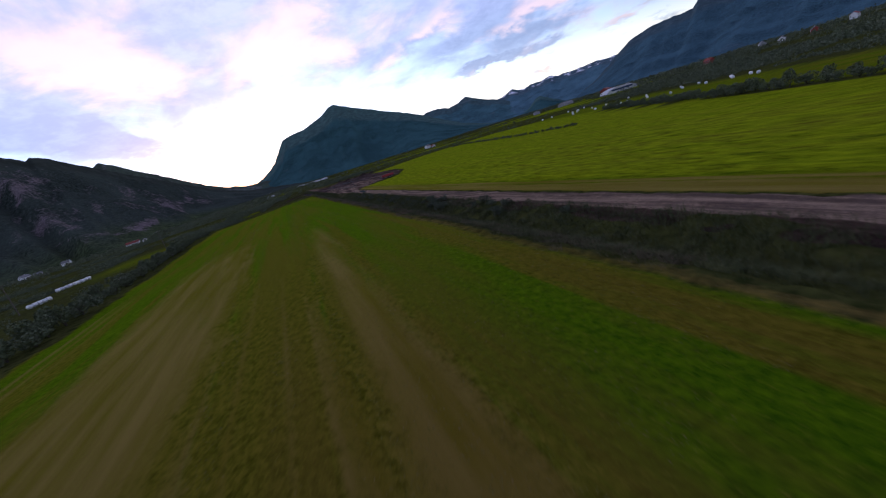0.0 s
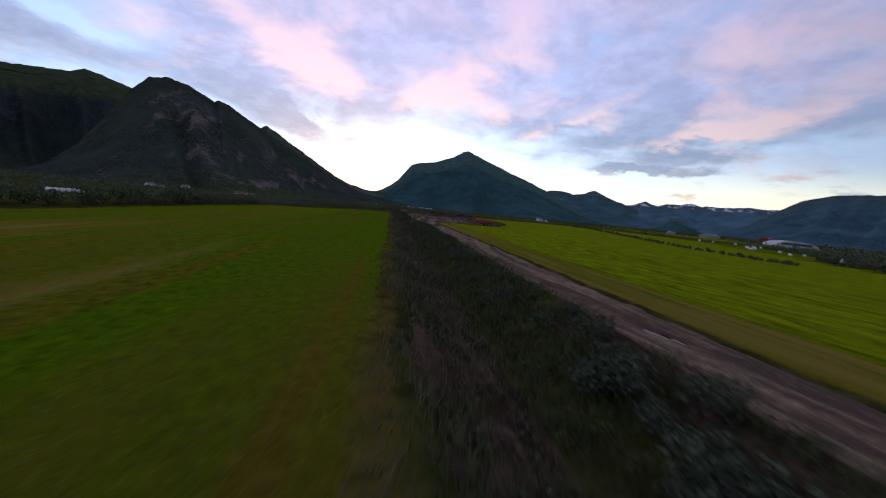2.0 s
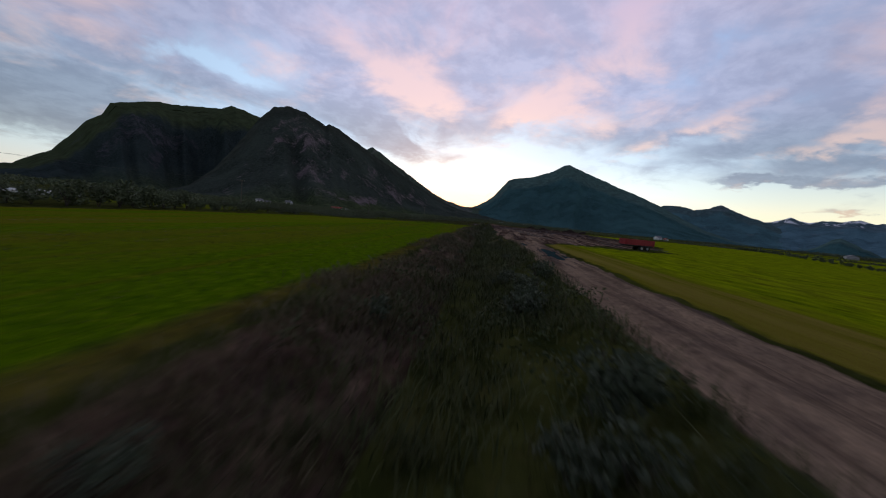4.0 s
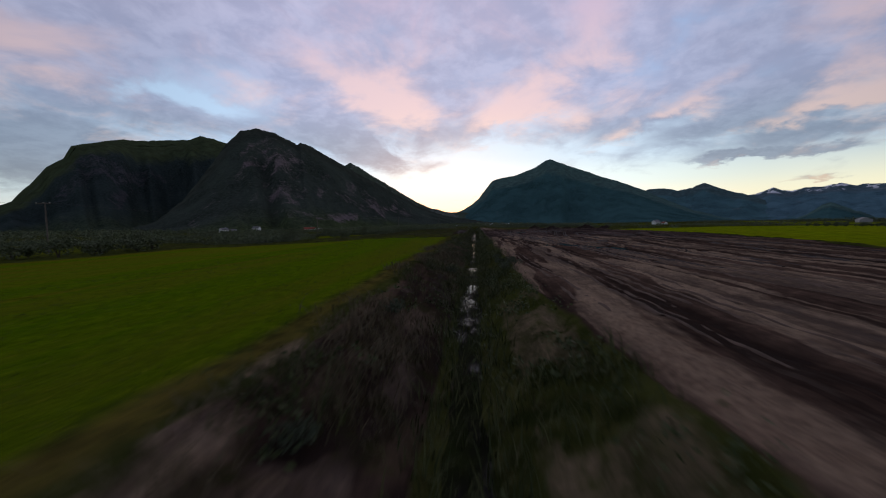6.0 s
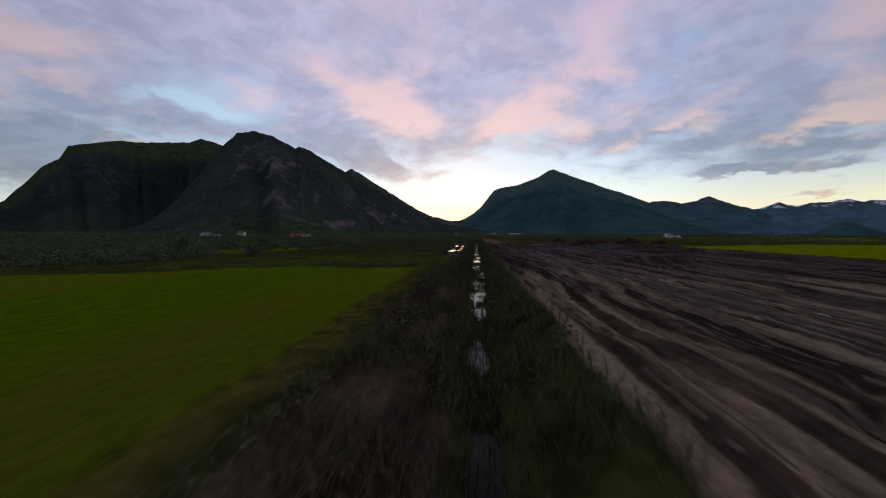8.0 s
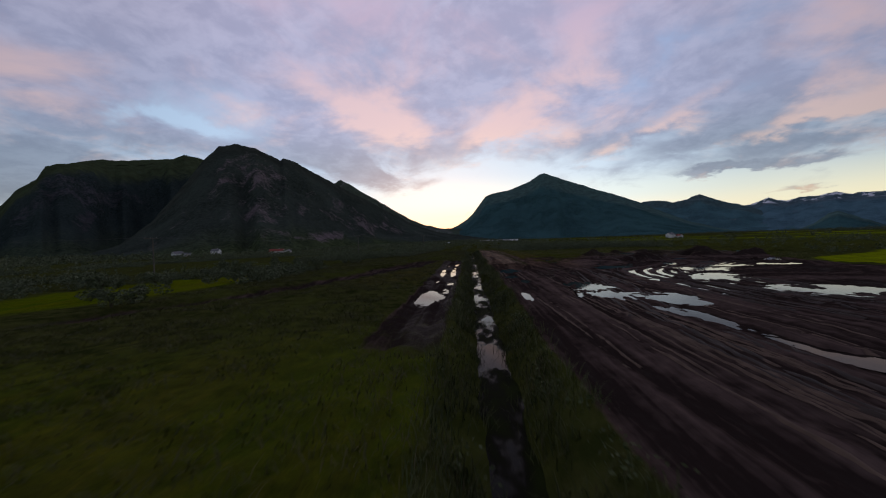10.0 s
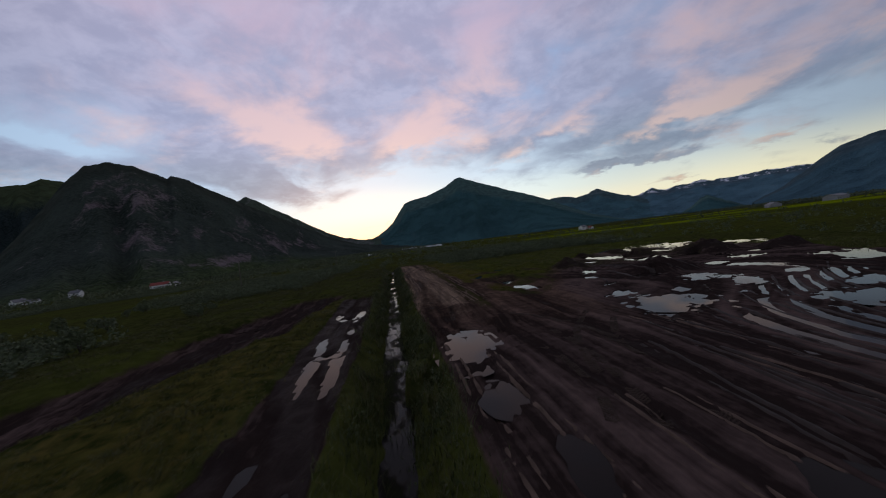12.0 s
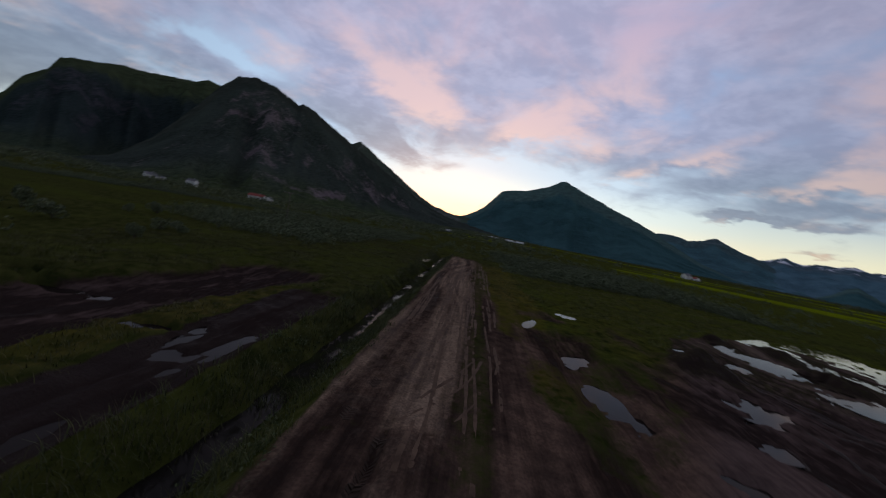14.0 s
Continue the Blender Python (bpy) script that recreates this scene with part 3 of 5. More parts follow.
def terrain(x, y):
    x, y = np.atleast_1d(np.asarray(x, float)), np.atleast_1d(np.asarray(y, float))
    m = masks(x, y)
    z = coarse(x, y)
    lip_l, lip_r = left_lip(y), right_lip(y)
    foot = 0.20 + 0.34 * step(222, 246, y) - 0.2 * step(300, 330, y) + 0.06 * wander(y, 4, 9)
    rise = np.where(x < 0, (-x - foot) / np.maximum(-lip_l - foot, 0.4), (x - foot) / np.maximum(lip_r - foot, 0.4))
    rise = np.clip(rise, 0, 1)
    deep = (1.1 + 0.22 * step(150, 185, y) + 0.02 * step(225, 262, y)) * (1 - step(392, 402, y))
    lumps = (fractal(x / 0.9, y / 1.6, 14, 3) - 0.5)
    z = z - deep * (1 - rise ** 0.8 * (0.65 + 0.35 * rise)) * (rise < 1) + m["ditch"] * lumps * (0.35 + 0.35 * np.clip(rise, 0, 1))
    # clods and wheel ruts
    rut_a, rut_b = rut_lines(x, y)
    ruts = (rut_a - 0.5) * 0.20 + (rut_b - 0.5) * 0.24
    clods = (fractal(x / 0.6, y / 0.6, 45, 3) - 0.5) * 0.16
    swell = (fractal(x / 6, y / 8, 47, 3) - 0.5) * (0.30 + 0.30 * step(12, 20, x) * step(270, 290, y))
    z = z + m["flat"] * (ruts + clods + swell) + m["lane"] * (ruts * 0.7 + clods * 0.5)
    z = z + m["road"] * ((fractal(x / 0.5, y / 12, 51, 2) - 0.5) * 0.14 - 0.10 * np.exp(-(((x - 5.3) / 0.35) ** 2)) - 0.10 * np.exp(-(((x - 7.1) / 0.35) ** 2)))
    z = z + m["wheel"] * (clods * 1.2 - 0.10 - 0.22 * np.exp(-(((x + 4.7) / 0.4) ** 2)) - 0.22 * np.exp(-(((x + 3.2) / 0.4) ** 2)))
    z = z - m["cut"] * (0.9 + clods * 2)
    rough = 1 - np.clip(m["flat"] + m["road"] + m["lane"] + m["field_l"] + m["hay_r"] + m["ditch"], 0, 1)
    near = 1 - step(60, 110, np.abs(x))
    z = z + rough * near * (fractal(x / 1.4, y / 1.4, 55, 3) - 0.5) * 0.5
    z = z + (m["field_l"] + m["hay_r"]) * (fractal(x / 1.0, y / 5, 57, 3) - 0.5) * 0.12
    # the dug hollow beside the ditch, the trench, and the wheel ruts that swing away from them
    hollow = np.hypot((x - 4.8) / 2.6, (y - 302.5) / 8.5) + (fractal(x / 1.3, y / 1.3, 64, 3) - 0.5) * 0.8
    z = z - 0.32 * (1 - step(0.75, 1.0, hollow)) * (x > 2.2)
    trench = np.hypot((x - 15.2) / 2.0, (y - 323) / 10.5) + (fractal(x / 1.3, y / 1.3, 65, 3) - 0.5) * 0.5
    z = z - 0.30 * (1 - step(0.75, 1.0, trench))
    swung = x - np.clip(y - 287, 0, 30) ** 2 / 40 * np.clip((x - 12) / 10, 0.4, 1.3) + 0.5 * wander(y, 11, 66)
    tracks = step(16.2, 17.4, swung) * (1 - step(26.0, 30.0, swung)) * step(266, 276, y) * (1 - step(302, 308, y)) * (0.75 + 0.5 * fractal(x / 5, y / 5, 69, 2))
    groove = np.abs(np.cos(swung * 2.3 + 0.8 * wander(y, 14, 67))) ** 2 * (0.4 + fractal(swung / 2.2, y / 9, 62, 3))
    z = z + np.clip(tracks, 0, 0.94) * (FLOOD_LEVEL + 0.085 - 0.16 * groove + clods * 0.25 + swell * 0.2 - z)
    for hx, hy, r, h in HEAPS:
        at = np.nonzero((np.abs(x - hx) < r) & (np.abs(y - hy) < r))
        sx, sy = x[at], y[at]
        d = np.hypot(sx - hx, sy - hy) / r
        z[at] += h * np.clip(1 - d, 0, 1) ** 0.8 * (0.55 + 0.9 * fractal(sx / 1.1, sy / 1.1, 61, 3))
    for wx, wy, a, b, turn in POOLS:
        at = np.nonzero((np.abs(x - wx) < 12) & (np.abs(y - wy) < 14))
        sx, sy, sz = x[at], y[at], z[at]
        if not len(sx):
            continue
        c, s = math.cos(radians(turn)), math.sin(radians(turn))
        u, v = ((sx - wx) * c + (sy - wy) * s) / a, ((sy - wy) * c - (sx - wx) * s) / b
        q = np.hypot(u, v) + ((fractal(sx / 1.1, sy / 1.7, 63, 4) - 0.5) * 2.4 + (rut_a[at] - 0.5) * 1.4 + (fractal(sx / 0.4, sy / 0.5, 68, 2) - 0.5) * 0.7) * (0.22 if min(a, b) < 0.5 else min(1.0, 0.45 + 0.5 * min(a, b)))
        level = pool_level(wx, wy)
        sz = sz + (np.minimum(sz, level - 0.14) - sz) * (1 - step(0.75, 1.2, q))
        z[at] = np.where((q > 1.0) & (q < 1.7), np.maximum(sz, level + 0.03), sz)
    return z


def pool_level(x, y):
    return float(coarse(np.array(x, float), np.array(y, float))) - (0.25 if -8 < x < 0 else 0.98 if -30 < x <= -8 else 0.36 if 12 < x < 17 and 313 < y < 333 else 0.10)


def ground_z(x, y):
    return float(terrain(np.array([x], float), np.array([y], float))[0])


def run(a, b, d):
    return np.arange(a, b - 1e-6, d)


def build_ground():
    grow = np.geomspace(400, 4700, 12)
    xs = np.concatenate([-grow[::-1], run(-384, -80, 16), run(-80, -30, 1.0), run(-30, -10, 0.5), run(-10, 14, 0.2), run(14, 62, 0.4), run(62, 110, 1.5), run(110, 400, 14), grow])
    ys = np.concatenate([-np.geomspace(60, 4700, 12)[::-1], run(-40, 130, 0.6), run(130, 350, 0.36), run(350, 402, 0.7), run(402, 480, 3), run(480, 1000, 15), np.geomspace(1000, 4700, 14)])
    X, Y = np.meshgrid(xs, ys)
    Z = terrain(X, Y)
    m = masks(X, Y)
    # what covers the ground
    field = np.clip(m["field_l"] + m["hay_r"] + 0.75 * m["low"] + 1.0 * m["strip"], 0, 1)
    meadow = (1 - step(-2.5, -1.5, X)) * step(238, 246, Y) * (1 - step(262, 290, Y + 0.4 * np.abs(X))) * step(-45, -30, X)
    field = np.maximum(field, (0.32 + 0.22 * (1 - step(252, 268, Y + m["rag"]))) * meadow)
    field = np.maximum(field, 0.34 * step(10, 14, X) * (1 - step(60, 70, X)) * step(318, 330, Y) * (1 - step(395, 420, Y)))
    field = np.maximum(field, 0.30 * step(66, 80, X) * (1 - step(-30, 0, X - crop_strip(Y))) * step(330, 350, Y) * (1 - step(900, 1000, Y)))
    fringe = np.exp(-(((X - left_lip(Y) + 0.9) / 0.7) ** 2)) * (Y < 242)
    field = field * (1 - 0.75 * fringe)
    inner = np.exp(-(((X - 6.2) / 0.5) ** 2))
    streak = fractal(X / 0.9, Y / 70, 70, 3)
    dry = m["hay_r"] * (1 - step(11.2, 12.6, X + 0.5 * m["rag"])) * 0.85
    dry = np.maximum(dry, m["hay_r"] * 1.2 * np.exp(-(((X - 12.6) / 0.5) ** 2)))
    dry = np.maximum(dry, m["field_l"] * step(0.50, 0.70, streak) * step(8, 16, -X) * (1 - step(70, 120, Y)) * 0.62)
    dry = np.maximum(dry, m["field_l"] * (1 - step(4, 9, np.abs(X + 37 + 3 * m["rag"] * 0.5))) * (1 - step(80, 125, Y)) * (0.55 + 0.8 * fractal(X / 1.2, Y / 9, 94, 3)))
    dry = np.maximum(dry, 0.38 * step(-1, 1, 3.0 - np.abs(X - 12.5 - m["rag"])) * step(312, 322, Y) * (1 - step(380, 392, Y)))
    dry = np.maximum(dry, 0.45 * fringe)
    dry = np.maximum(dry, 0.30 * step(-18, -13, X) * (1 - step(-7, -5, X)) * step(276, 292, Y) * (1 - step(326, 338, Y)))
    dry = np.maximum(dry, m["lane"] * 0.15)
    earthy = np.clip(0.50 + 1.3 * (fractal(X / 2.6, Y / 5, 73, 4) - 0.5), 0, 1)
    mud = np.clip(m["flat"] + m["lane"] * (0.72 - 0.26 * step(6.0, 9.0, X + 0.5 * m["rag"])) + m["thin"] * earthy + 0.9 * m["wheel"] + m["cut"] + m["road"], 0, 1)
    bank = step(0.34, 0.50, fractal(X / 1.1, Y / 2.4, 72, 4) - 0.16 * (1 - step(50, 60, Y) * (1 - step(176, 190, Y))))
    bank = bank * step(-3.9, -3.3, X + 0.7 * step(128, 140, Y) * (1 - step(170, 180, Y))) * (1 - step(-1.4, -1.0, X)) * (1 - step(240, 246, Y)) * step(20, 60, Y)
    dug = m["ditch"] * step(2.2, 2.8, X) * (1 - step(62, 80, Y)) * step(0.38, 0.50, fractal(X / 2.0, Y / 5, 74, 3))
    mud = np.maximum(np.maximum(mud, dug), 0.62 * m["ditch"] * (X < -0.7) * step(40, 60, Y) * (1 - step(232, 242, Y)))
    worn = m["field_l"] * np.exp(-(((X + 18.4 - 0.02 * (Y - 28)) / 2.0) ** 2)) * (1 - step(60, 105, Y)) * (0.55 + 0.6 * fractal(X / 0.6, Y / 14, 78, 3))
    dry = np.maximum(dry, 1.1 * worn)
    pale = np.clip(m["road"] * (1.15 - 0.30 * inner) + (0.85 - 0.4 * step(170, 186, Y)) * bank * np.clip(-0.08 + 0.28 * step(138, 146, Y) * (1 - step(180, 188, Y)) + 0.9 * fractal(X / 0.7, Y / 1.3, 76, 3), 0, 0.8) + m["lane"] * np.clip(0.95 - 0.07 * np.maximum(X - 7, 0) - 0.3 * step(0.45, 0.6, fractal(X / 1.1, Y / 24, 75, 3)) - 0.3 * (1 - step(308, 316, Y)) - 0.35 * step(6.0, 9.0, X + 0.5 * m["rag"]) - 0.26, 0, 1), 0, 1)
    pale = np.maximum(pale, m["flat"] * step(0.42, 0.56, fractal((X + 5 * (fractal(X / 30, Y / 55, 40, 2) - 0.5) + 1.8 * (fractal(X / 5, Y / 9, 96, 3) - 0.5)) / 0.8, Y / 20, 77, 4)) * (1 - 0.5 * step(16, 40, X)) * (1 - step(222, 262, Y)) * (0.55 + 0.40 * step(172, 188, Y + 0.5 * X)))
    green = m["field_l"] * np.exp(-(((X + 11.8 + 0.5 * m["rag"]) / 2.4) ** 2)) * (1 - step(150, 210, Y))
    dry = np.maximum(dry * (1 - green), 0.9 * worn)
    spoil = m["ditch"] * step(0.7, 1.3, X) * step(160, 168, Y) * (1 - step(180, 190, Y)) * step(0.36, 0.5, fractal(X / 0.9, Y / 2.2, 80, 3))
    pale = np.maximum(pale, 0.45 * spoil)
    rut_a, rut_b = rut_lines(X, Y)
    heap = np.zeros_like(X)
    for hx, hy, r, h in HEAPS:
        heap = np.maximum(heap, (1 - step(0.8, 1.15, np.hypot(X - hx, Y - hy) / r)) * min(1, h))
    pale = pale * (1 - heap)
    rut = -0.14 * heap - 0.26 * m["wheel"] - 0.12 * m["cut"] + 0.5 * rut_a + 0.3 * rut_b + 0.2 * fractal(X / 1.2, Y / 2.0, 79, 3)
    stripe = fractal((X + 4 * (fractal(X / 40, Y / 60, 71, 2) - 0.5)) / 2.2, Y / 75, 70, 4) + 0.22 * np.exp(-(((X + 24 + 0.1 * Y) / 7) ** 2)) - 0.3 * np.exp(-(((X + 11.5) / 2.6) ** 2)) + 0.04 * np.exp(-(((X + 5.6) / 1.6) ** 2)) - 0.4 * m["hay_r"] * step(12, 14, X) - m["strip"]
    stripe = stripe + 0.1 * step(95, 40, Y)
    swaths = np.clip(m["field_l"] * (0.9 - 0.2 * step(90, 180, Y)), 0, 1)
    fresh = np.clip(m["hay_r"] * 0.85 * step(12, 15, X) + 0.9 * m["strip"] * (Y > 400), 0, 1)
    damp = np.clip(m["flat"] * step(215, 252, Y) * (1 - 0.6 * step(296, 306, Y) * (X < 16)) + m["wheel"] + m["cut"], 0, 1)
    # one sheet, kept as neighbouring pieces that share their edges
    kind = np.zeros(X.shape, int)
    kind[m["field_l"] > 0.5], kind[m["hay_r"] > 0.5] = 1, 2
    kind[m["ditch"] > 0.5], kind[m["road"] > 0.5] = 3, 4
    kind[(m["flat"] > 0.5)], kind[(m["lane"] > 0.5)] = 5, 6
    kind = np.where((kind == 0) & (np.abs(X) < 60) & (Y > 238) & (Y < 402), 7, kind)
    cell = kind[:-1, :-1]
    index = np.arange(X.size).reshape(X.shape)
    quads = np.stack([index[:-1, :-1], index[:-1, 1:], index[1:, 1:], index[1:, :-1]], -1)
    places = np.stack([X.ravel(), Y.ravel(), Z.ravel()], -1)
    names = [("ground", "rough dark-green valley floor reaching the mountains", "ground"), ("hay_field", "mown yellow-green hay field with faint swath lines", "field"),
             ("hay_field", "bright green mown hay field beside the dirt road", "field"), ("ditch", "overgrown drainage ditch with steep grassy banks", "ditch"),
             ("dirt_road", "rutted pale dirt farm road with wet wheel tracks", "road"), ("mud_flat", "stripped dark peat ground churned by wheel ruts", "mud"),
             ("track", "bare brown earth track with parallel wheel ruts", "track"), ("meadow", "rough dark-green grass meadow beside the ditch", "meadow")]
    for k, (name, label, category) in enumerate(names):
        mine = quads[cell == k]
        used, flat = np.unique(mine, return_inverse=True)
        me = quads_mesh(name, places[used], flat.reshape(-1, 4))
        for key, values in (("field", field), ("dry", dry), ("mud", mud), ("pale", pale), ("rut", rut), ("fresh", fresh), ("stripe", stripe), ("swaths", swaths), ("damp", damp)):
            give(me, key, values.ravel()[used])
        me.materials.append(LAND)
        tagged(new(name, me), label, category, kind="structure")


build_ground()


def water_sheet(name, label, x0, y0, a, b, turn, z):
    """A level sheet of water with an uneven rim."""
    bm = bmesh.new()
    ring = []
    for k in range(40):
        w = k / 40 * math.tau
        r = 1.32 + 0.10 * noise.noise((x0 + math.cos(w) * 2, y0 + math.sin(w) * 2, 0.3))
        u, v = math.cos(w) * a * r, math.sin(w) * b * r
        c, s = math.cos(radians(turn)), math.sin(radians(turn))
        ring.append(bm.verts.new((u * c - v * s, u * s + v * c, 0)))
    bm.faces.new(ring)
    me = bpy.data.meshes.new(name)
    bm.to_mesh(me)
    bm.free()
    me.materials.append(WATER)
    ob = new(name, me)
    ob.location = (x0, y0, z)
    return tagged(ob, label, "puddle", kind="structure")


for k, (x, y, a, b, turn) in enumerate(POOLS):
    water_sheet("water", "still brown puddle mirroring the dusk sky in dark mud", x, y, a, b, turn, pool_level(x, y) + 0.006 * (k % 5))


def flooded_ground():
    """Standing water over the lowest of the churned ground; the ruts stand out of it."""
    bm = bmesh.new()
    outline = [(15.5, 276), (30, 272), (46, 286), (60, 318), (62, 352), (48, 356), (33, 344), (22, 322), (16.5, 314), (14, 300)]
    bm.faces.new([bm.verts.new((px, py, FLOOD_LEVEL)) for px, py in outline])
    me = bpy.data.meshes.new("water")
    bm.to_mesh(me)
    bm.free()
    me.materials.append(WATER)
    tagged(new("water", me), "shallow standing water among dark mud ridges", "water", kind="structure")


flooded_ground()


def ditch_water():
    ys = run(150, 398, 1.5)
    verts, faces = [], []
    for y in ys:
        verts += [(-0.95, y, WATER_LEVEL), (0.95, y, WATER_LEVEL)]
    for k in range(len(ys) - 1):
        faces.append((2 * k, 2 * k + 1, 2 * k + 3, 2 * k + 2))
    me = mesh_from("ditch_water", verts, faces, False)
    me.materials.append(DITCH_WATER)
    tagged(new("ditch_water", me), "narrow still water in the bottom of the ditch", "water", kind="structure")


ditch_water()

# ---- mountains ----
BASE = (0.0, 246.0)


def mountain(name, label, crest, material, front, seed, step_deg=0.16, rows=80, jag=0.12, mesa=0.0, stones=(), bare=0.0, heath=0.8, woods=0.0):
    """A massif built round its crest line: bearing (degrees to the left), height angle and distance of each summit and pass.
    stones: bearing, share of the height, half sizes and strength of its rock faces and screes; mesa: how far a steep front ends in an upland."""
    crest = sorted(crest)
    az = np.arange(crest[0][0], crest[-1][0], step_deg)
    ca, ce, cd = np.array(crest, float).T
    el = np.interp(az, ca, ce) + (fractal(az * 1.4, az * 0, seed, 5) - 0.5) * jag * 2
    dist = np.interp(az, ca, cd)
    top = np.tan(np.radians(el)) * dist + 4
    u = np.concatenate([np.linspace(0, 1, rows), np.linspace(1.03, 1.5, 10)])
    A, U = np.meshgrid(az, u)
    D, H = np.tile(dist, (len(u), 1)), np.tile(top, (len(u), 1))
    spread = front * (0.75 + 0.5 * fractal(A / 3.5, A * 0, seed + 5, 3))
    R = D - spread * (1 - U)
    bowl = 0.22 * U + 0.78 * np.clip(U, 0, 1) ** 2.0
    ledge = 0.10 * U + 0.52 * step(0.12, 0.55, U) + 0.38 * U ** 1.5
    hill = np.where(U <= 1, bowl * (1 - mesa) + ledge * mesa, 1 - (U - 1) * 1.2)
    live = np.clip(4 * U * (1 - U), 0, 1) * np.clip(U * 1.6, 0, 1)
    a0 = np.radians(A)
    gx, gy = -np.sin(a0) * R, np.cos(a0) * R
    warp = (fractal(gx / 260, gy / 260, seed + 21, 3) - 0.5) * 300
    gully = 1 - np.abs(2 * fractal((gx + warp) / 210, (gy - warp) / 300, seed + 9, 5) - 1)
    rock = np.full(A.shape, 0.16 + bare)
    for sa, sh, wide, tall, more in stones:
        rock += more * np.exp(-(((A - sa + 2.5 * (hill - sh)) / wide) ** 2) - ((hill - sh) / tall) ** 2)
    streak = fractal((gx + warp * 0.4) / 40, gy / 190, seed + 15, 4) - 0.5
    rock += streak * 0.9 + (0.62 - gully) * 0.5
    crag = fractal((gx + warp * 0.3) / 48, gy / 52, seed + 13, 5) - 0.5
    Z = -12 + (H + 12) * hill + H * live * (1 - 0.92 * mesa * step(0.42, 0.62, U)) * ((gully - 0.66) * (0.30 - 0.14 * mesa) + crag * (0.10 + 0.12 * np.clip(rock, 0, 1)))
    R = R + live * (gully - 0.6) * front * 0.10
    a = np.radians(A)
    places = np.stack([BASE[0] - np.sin(a) * R, BASE[1] + np.cos(a) * R, Z], -1).reshape(-1, 3)
    index = np.arange(A.size).reshape(A.shape)
    quads = np.stack([index[:-1, :-1], index[1:, :-1], index[1:, 1:], index[:-1, 1:]], -1).reshape(-1, 4)
    me = quads_mesh(name, places, quads[:, ::-1])
    give(me, "high", (Z / max(top.max(), 1)).ravel())
    give(me, "foot", (1 - step(0.05, 0.24, hill + (gully - 0.6) * 0.2)).ravel() * woods)
    give(me, "rock", (rock - 0.25 * woods * (1 - step(0.03, 0.12, hill))).ravel())
    give(me, "turf", step(heath - 0.16, heath + 0.16, hill + (gully - 0.6) * 0.3).ravel())
    me.materials.append(material)
    return tagged(new(name, me), label, "mountain", kind="structure")


NEAR_ROCK = mountain_material("near_mountain", (0.038, 0.048, 0.040), (0.160, 0.132, 0.136), turf=(0.056, 0.066, 0.054))
GREEN_TOP = mountain_material("plateau_mountain", (0.027, 0.038, 0.037), (0.064, 0.066, 0.074), turf=(0.062, 0.080, 0.042))
SHOULDER = mountain_material("shoulder_ridge", (0.060, 0.085, 0.062), (0.150, 0.155, 0.150), turf=(0.080, 0.100, 0.075))
# haze is painted into these four: greens turned pale and blue
HAZED_HILL = mountain_material("hazed_wooded_mountain", (0.036, 0.082, 0.086), (0.095, 0.135, 0.138), turf=(0.090, 0.155, 0.145))
HAZED_WALL = mountain_material("hazed_mountain_wall", (0.050, 0.096, 0.120), (0.105, 0.135, 0.160), turf=(0.080, 0.122, 0.140))
HAZED_FAR_HILL = mountain_material("hazed_far_mountain", (0.058, 0.118, 0.136), (0.140, 0.170, 0.185), turf=(0.090, 0.145, 0.155))
HAZED_RANGE = mountain_material("hazed_far_range", (0.074, 0.138, 0.172), (0.145, 0.185, 0.215), snow=0.76, turf=(0.105, 0.160, 0.190))
# rock faces and screes of the near mountain
FACES = [(30, 0.70, 3.4, 0.25, 0.46), (28, 0.45, 2.8, 0.2, 0.36), (33.5, 0.55, 1.6, 0.2, 0.38), (24, 0.34, 3.0, 0.12, 0.34), (30, 0.24, 2.4, 0.09, 0.30), (35, 0.26, 2.0, 0.07, 0.24), (18, 0.16, 4.0, 0.035, 0.42), (29, 0.10, 5.0, 0.02, 0.44), (15, 0.4, 4.0, 0.14, 0.26), (38, 0.4, 2.0, 0.2, 0.25)]
mountain("mountain", "steep dark rocky mountain with scree and birch scrub", [
    (-5, -0.3, 2350), (0, 0.5, 2250), (4, 1.1, 2150), (6.6, 1.9, 2100), (9.1, 3.0, 2000), (12.3, 4.7, 1900), (15.5, 6.5, 1680), (18.8, 8.2, 1580), (21.7, 9.8, 1510), (24.6, 11.35, 1450),
    (26.0, 11.8, 1430), (26.4, 11.5, 1430), (27.4, 12.0, 1420), (29.5, 12.9, 1410), (31.8, 13.2, 1430), (33.7, 12.7, 1430), (35.5, 10.8, 1410), (37, 8.6, 1380), (39, 5.8, 1330), (41, 3.2, 1280), (44, 0.6, 1230), (47, -0.4, 1180)],
    NEAR_ROCK, 800, 101, 0.12, 130, stones=FACES, heath=0.9, woods=1.0)
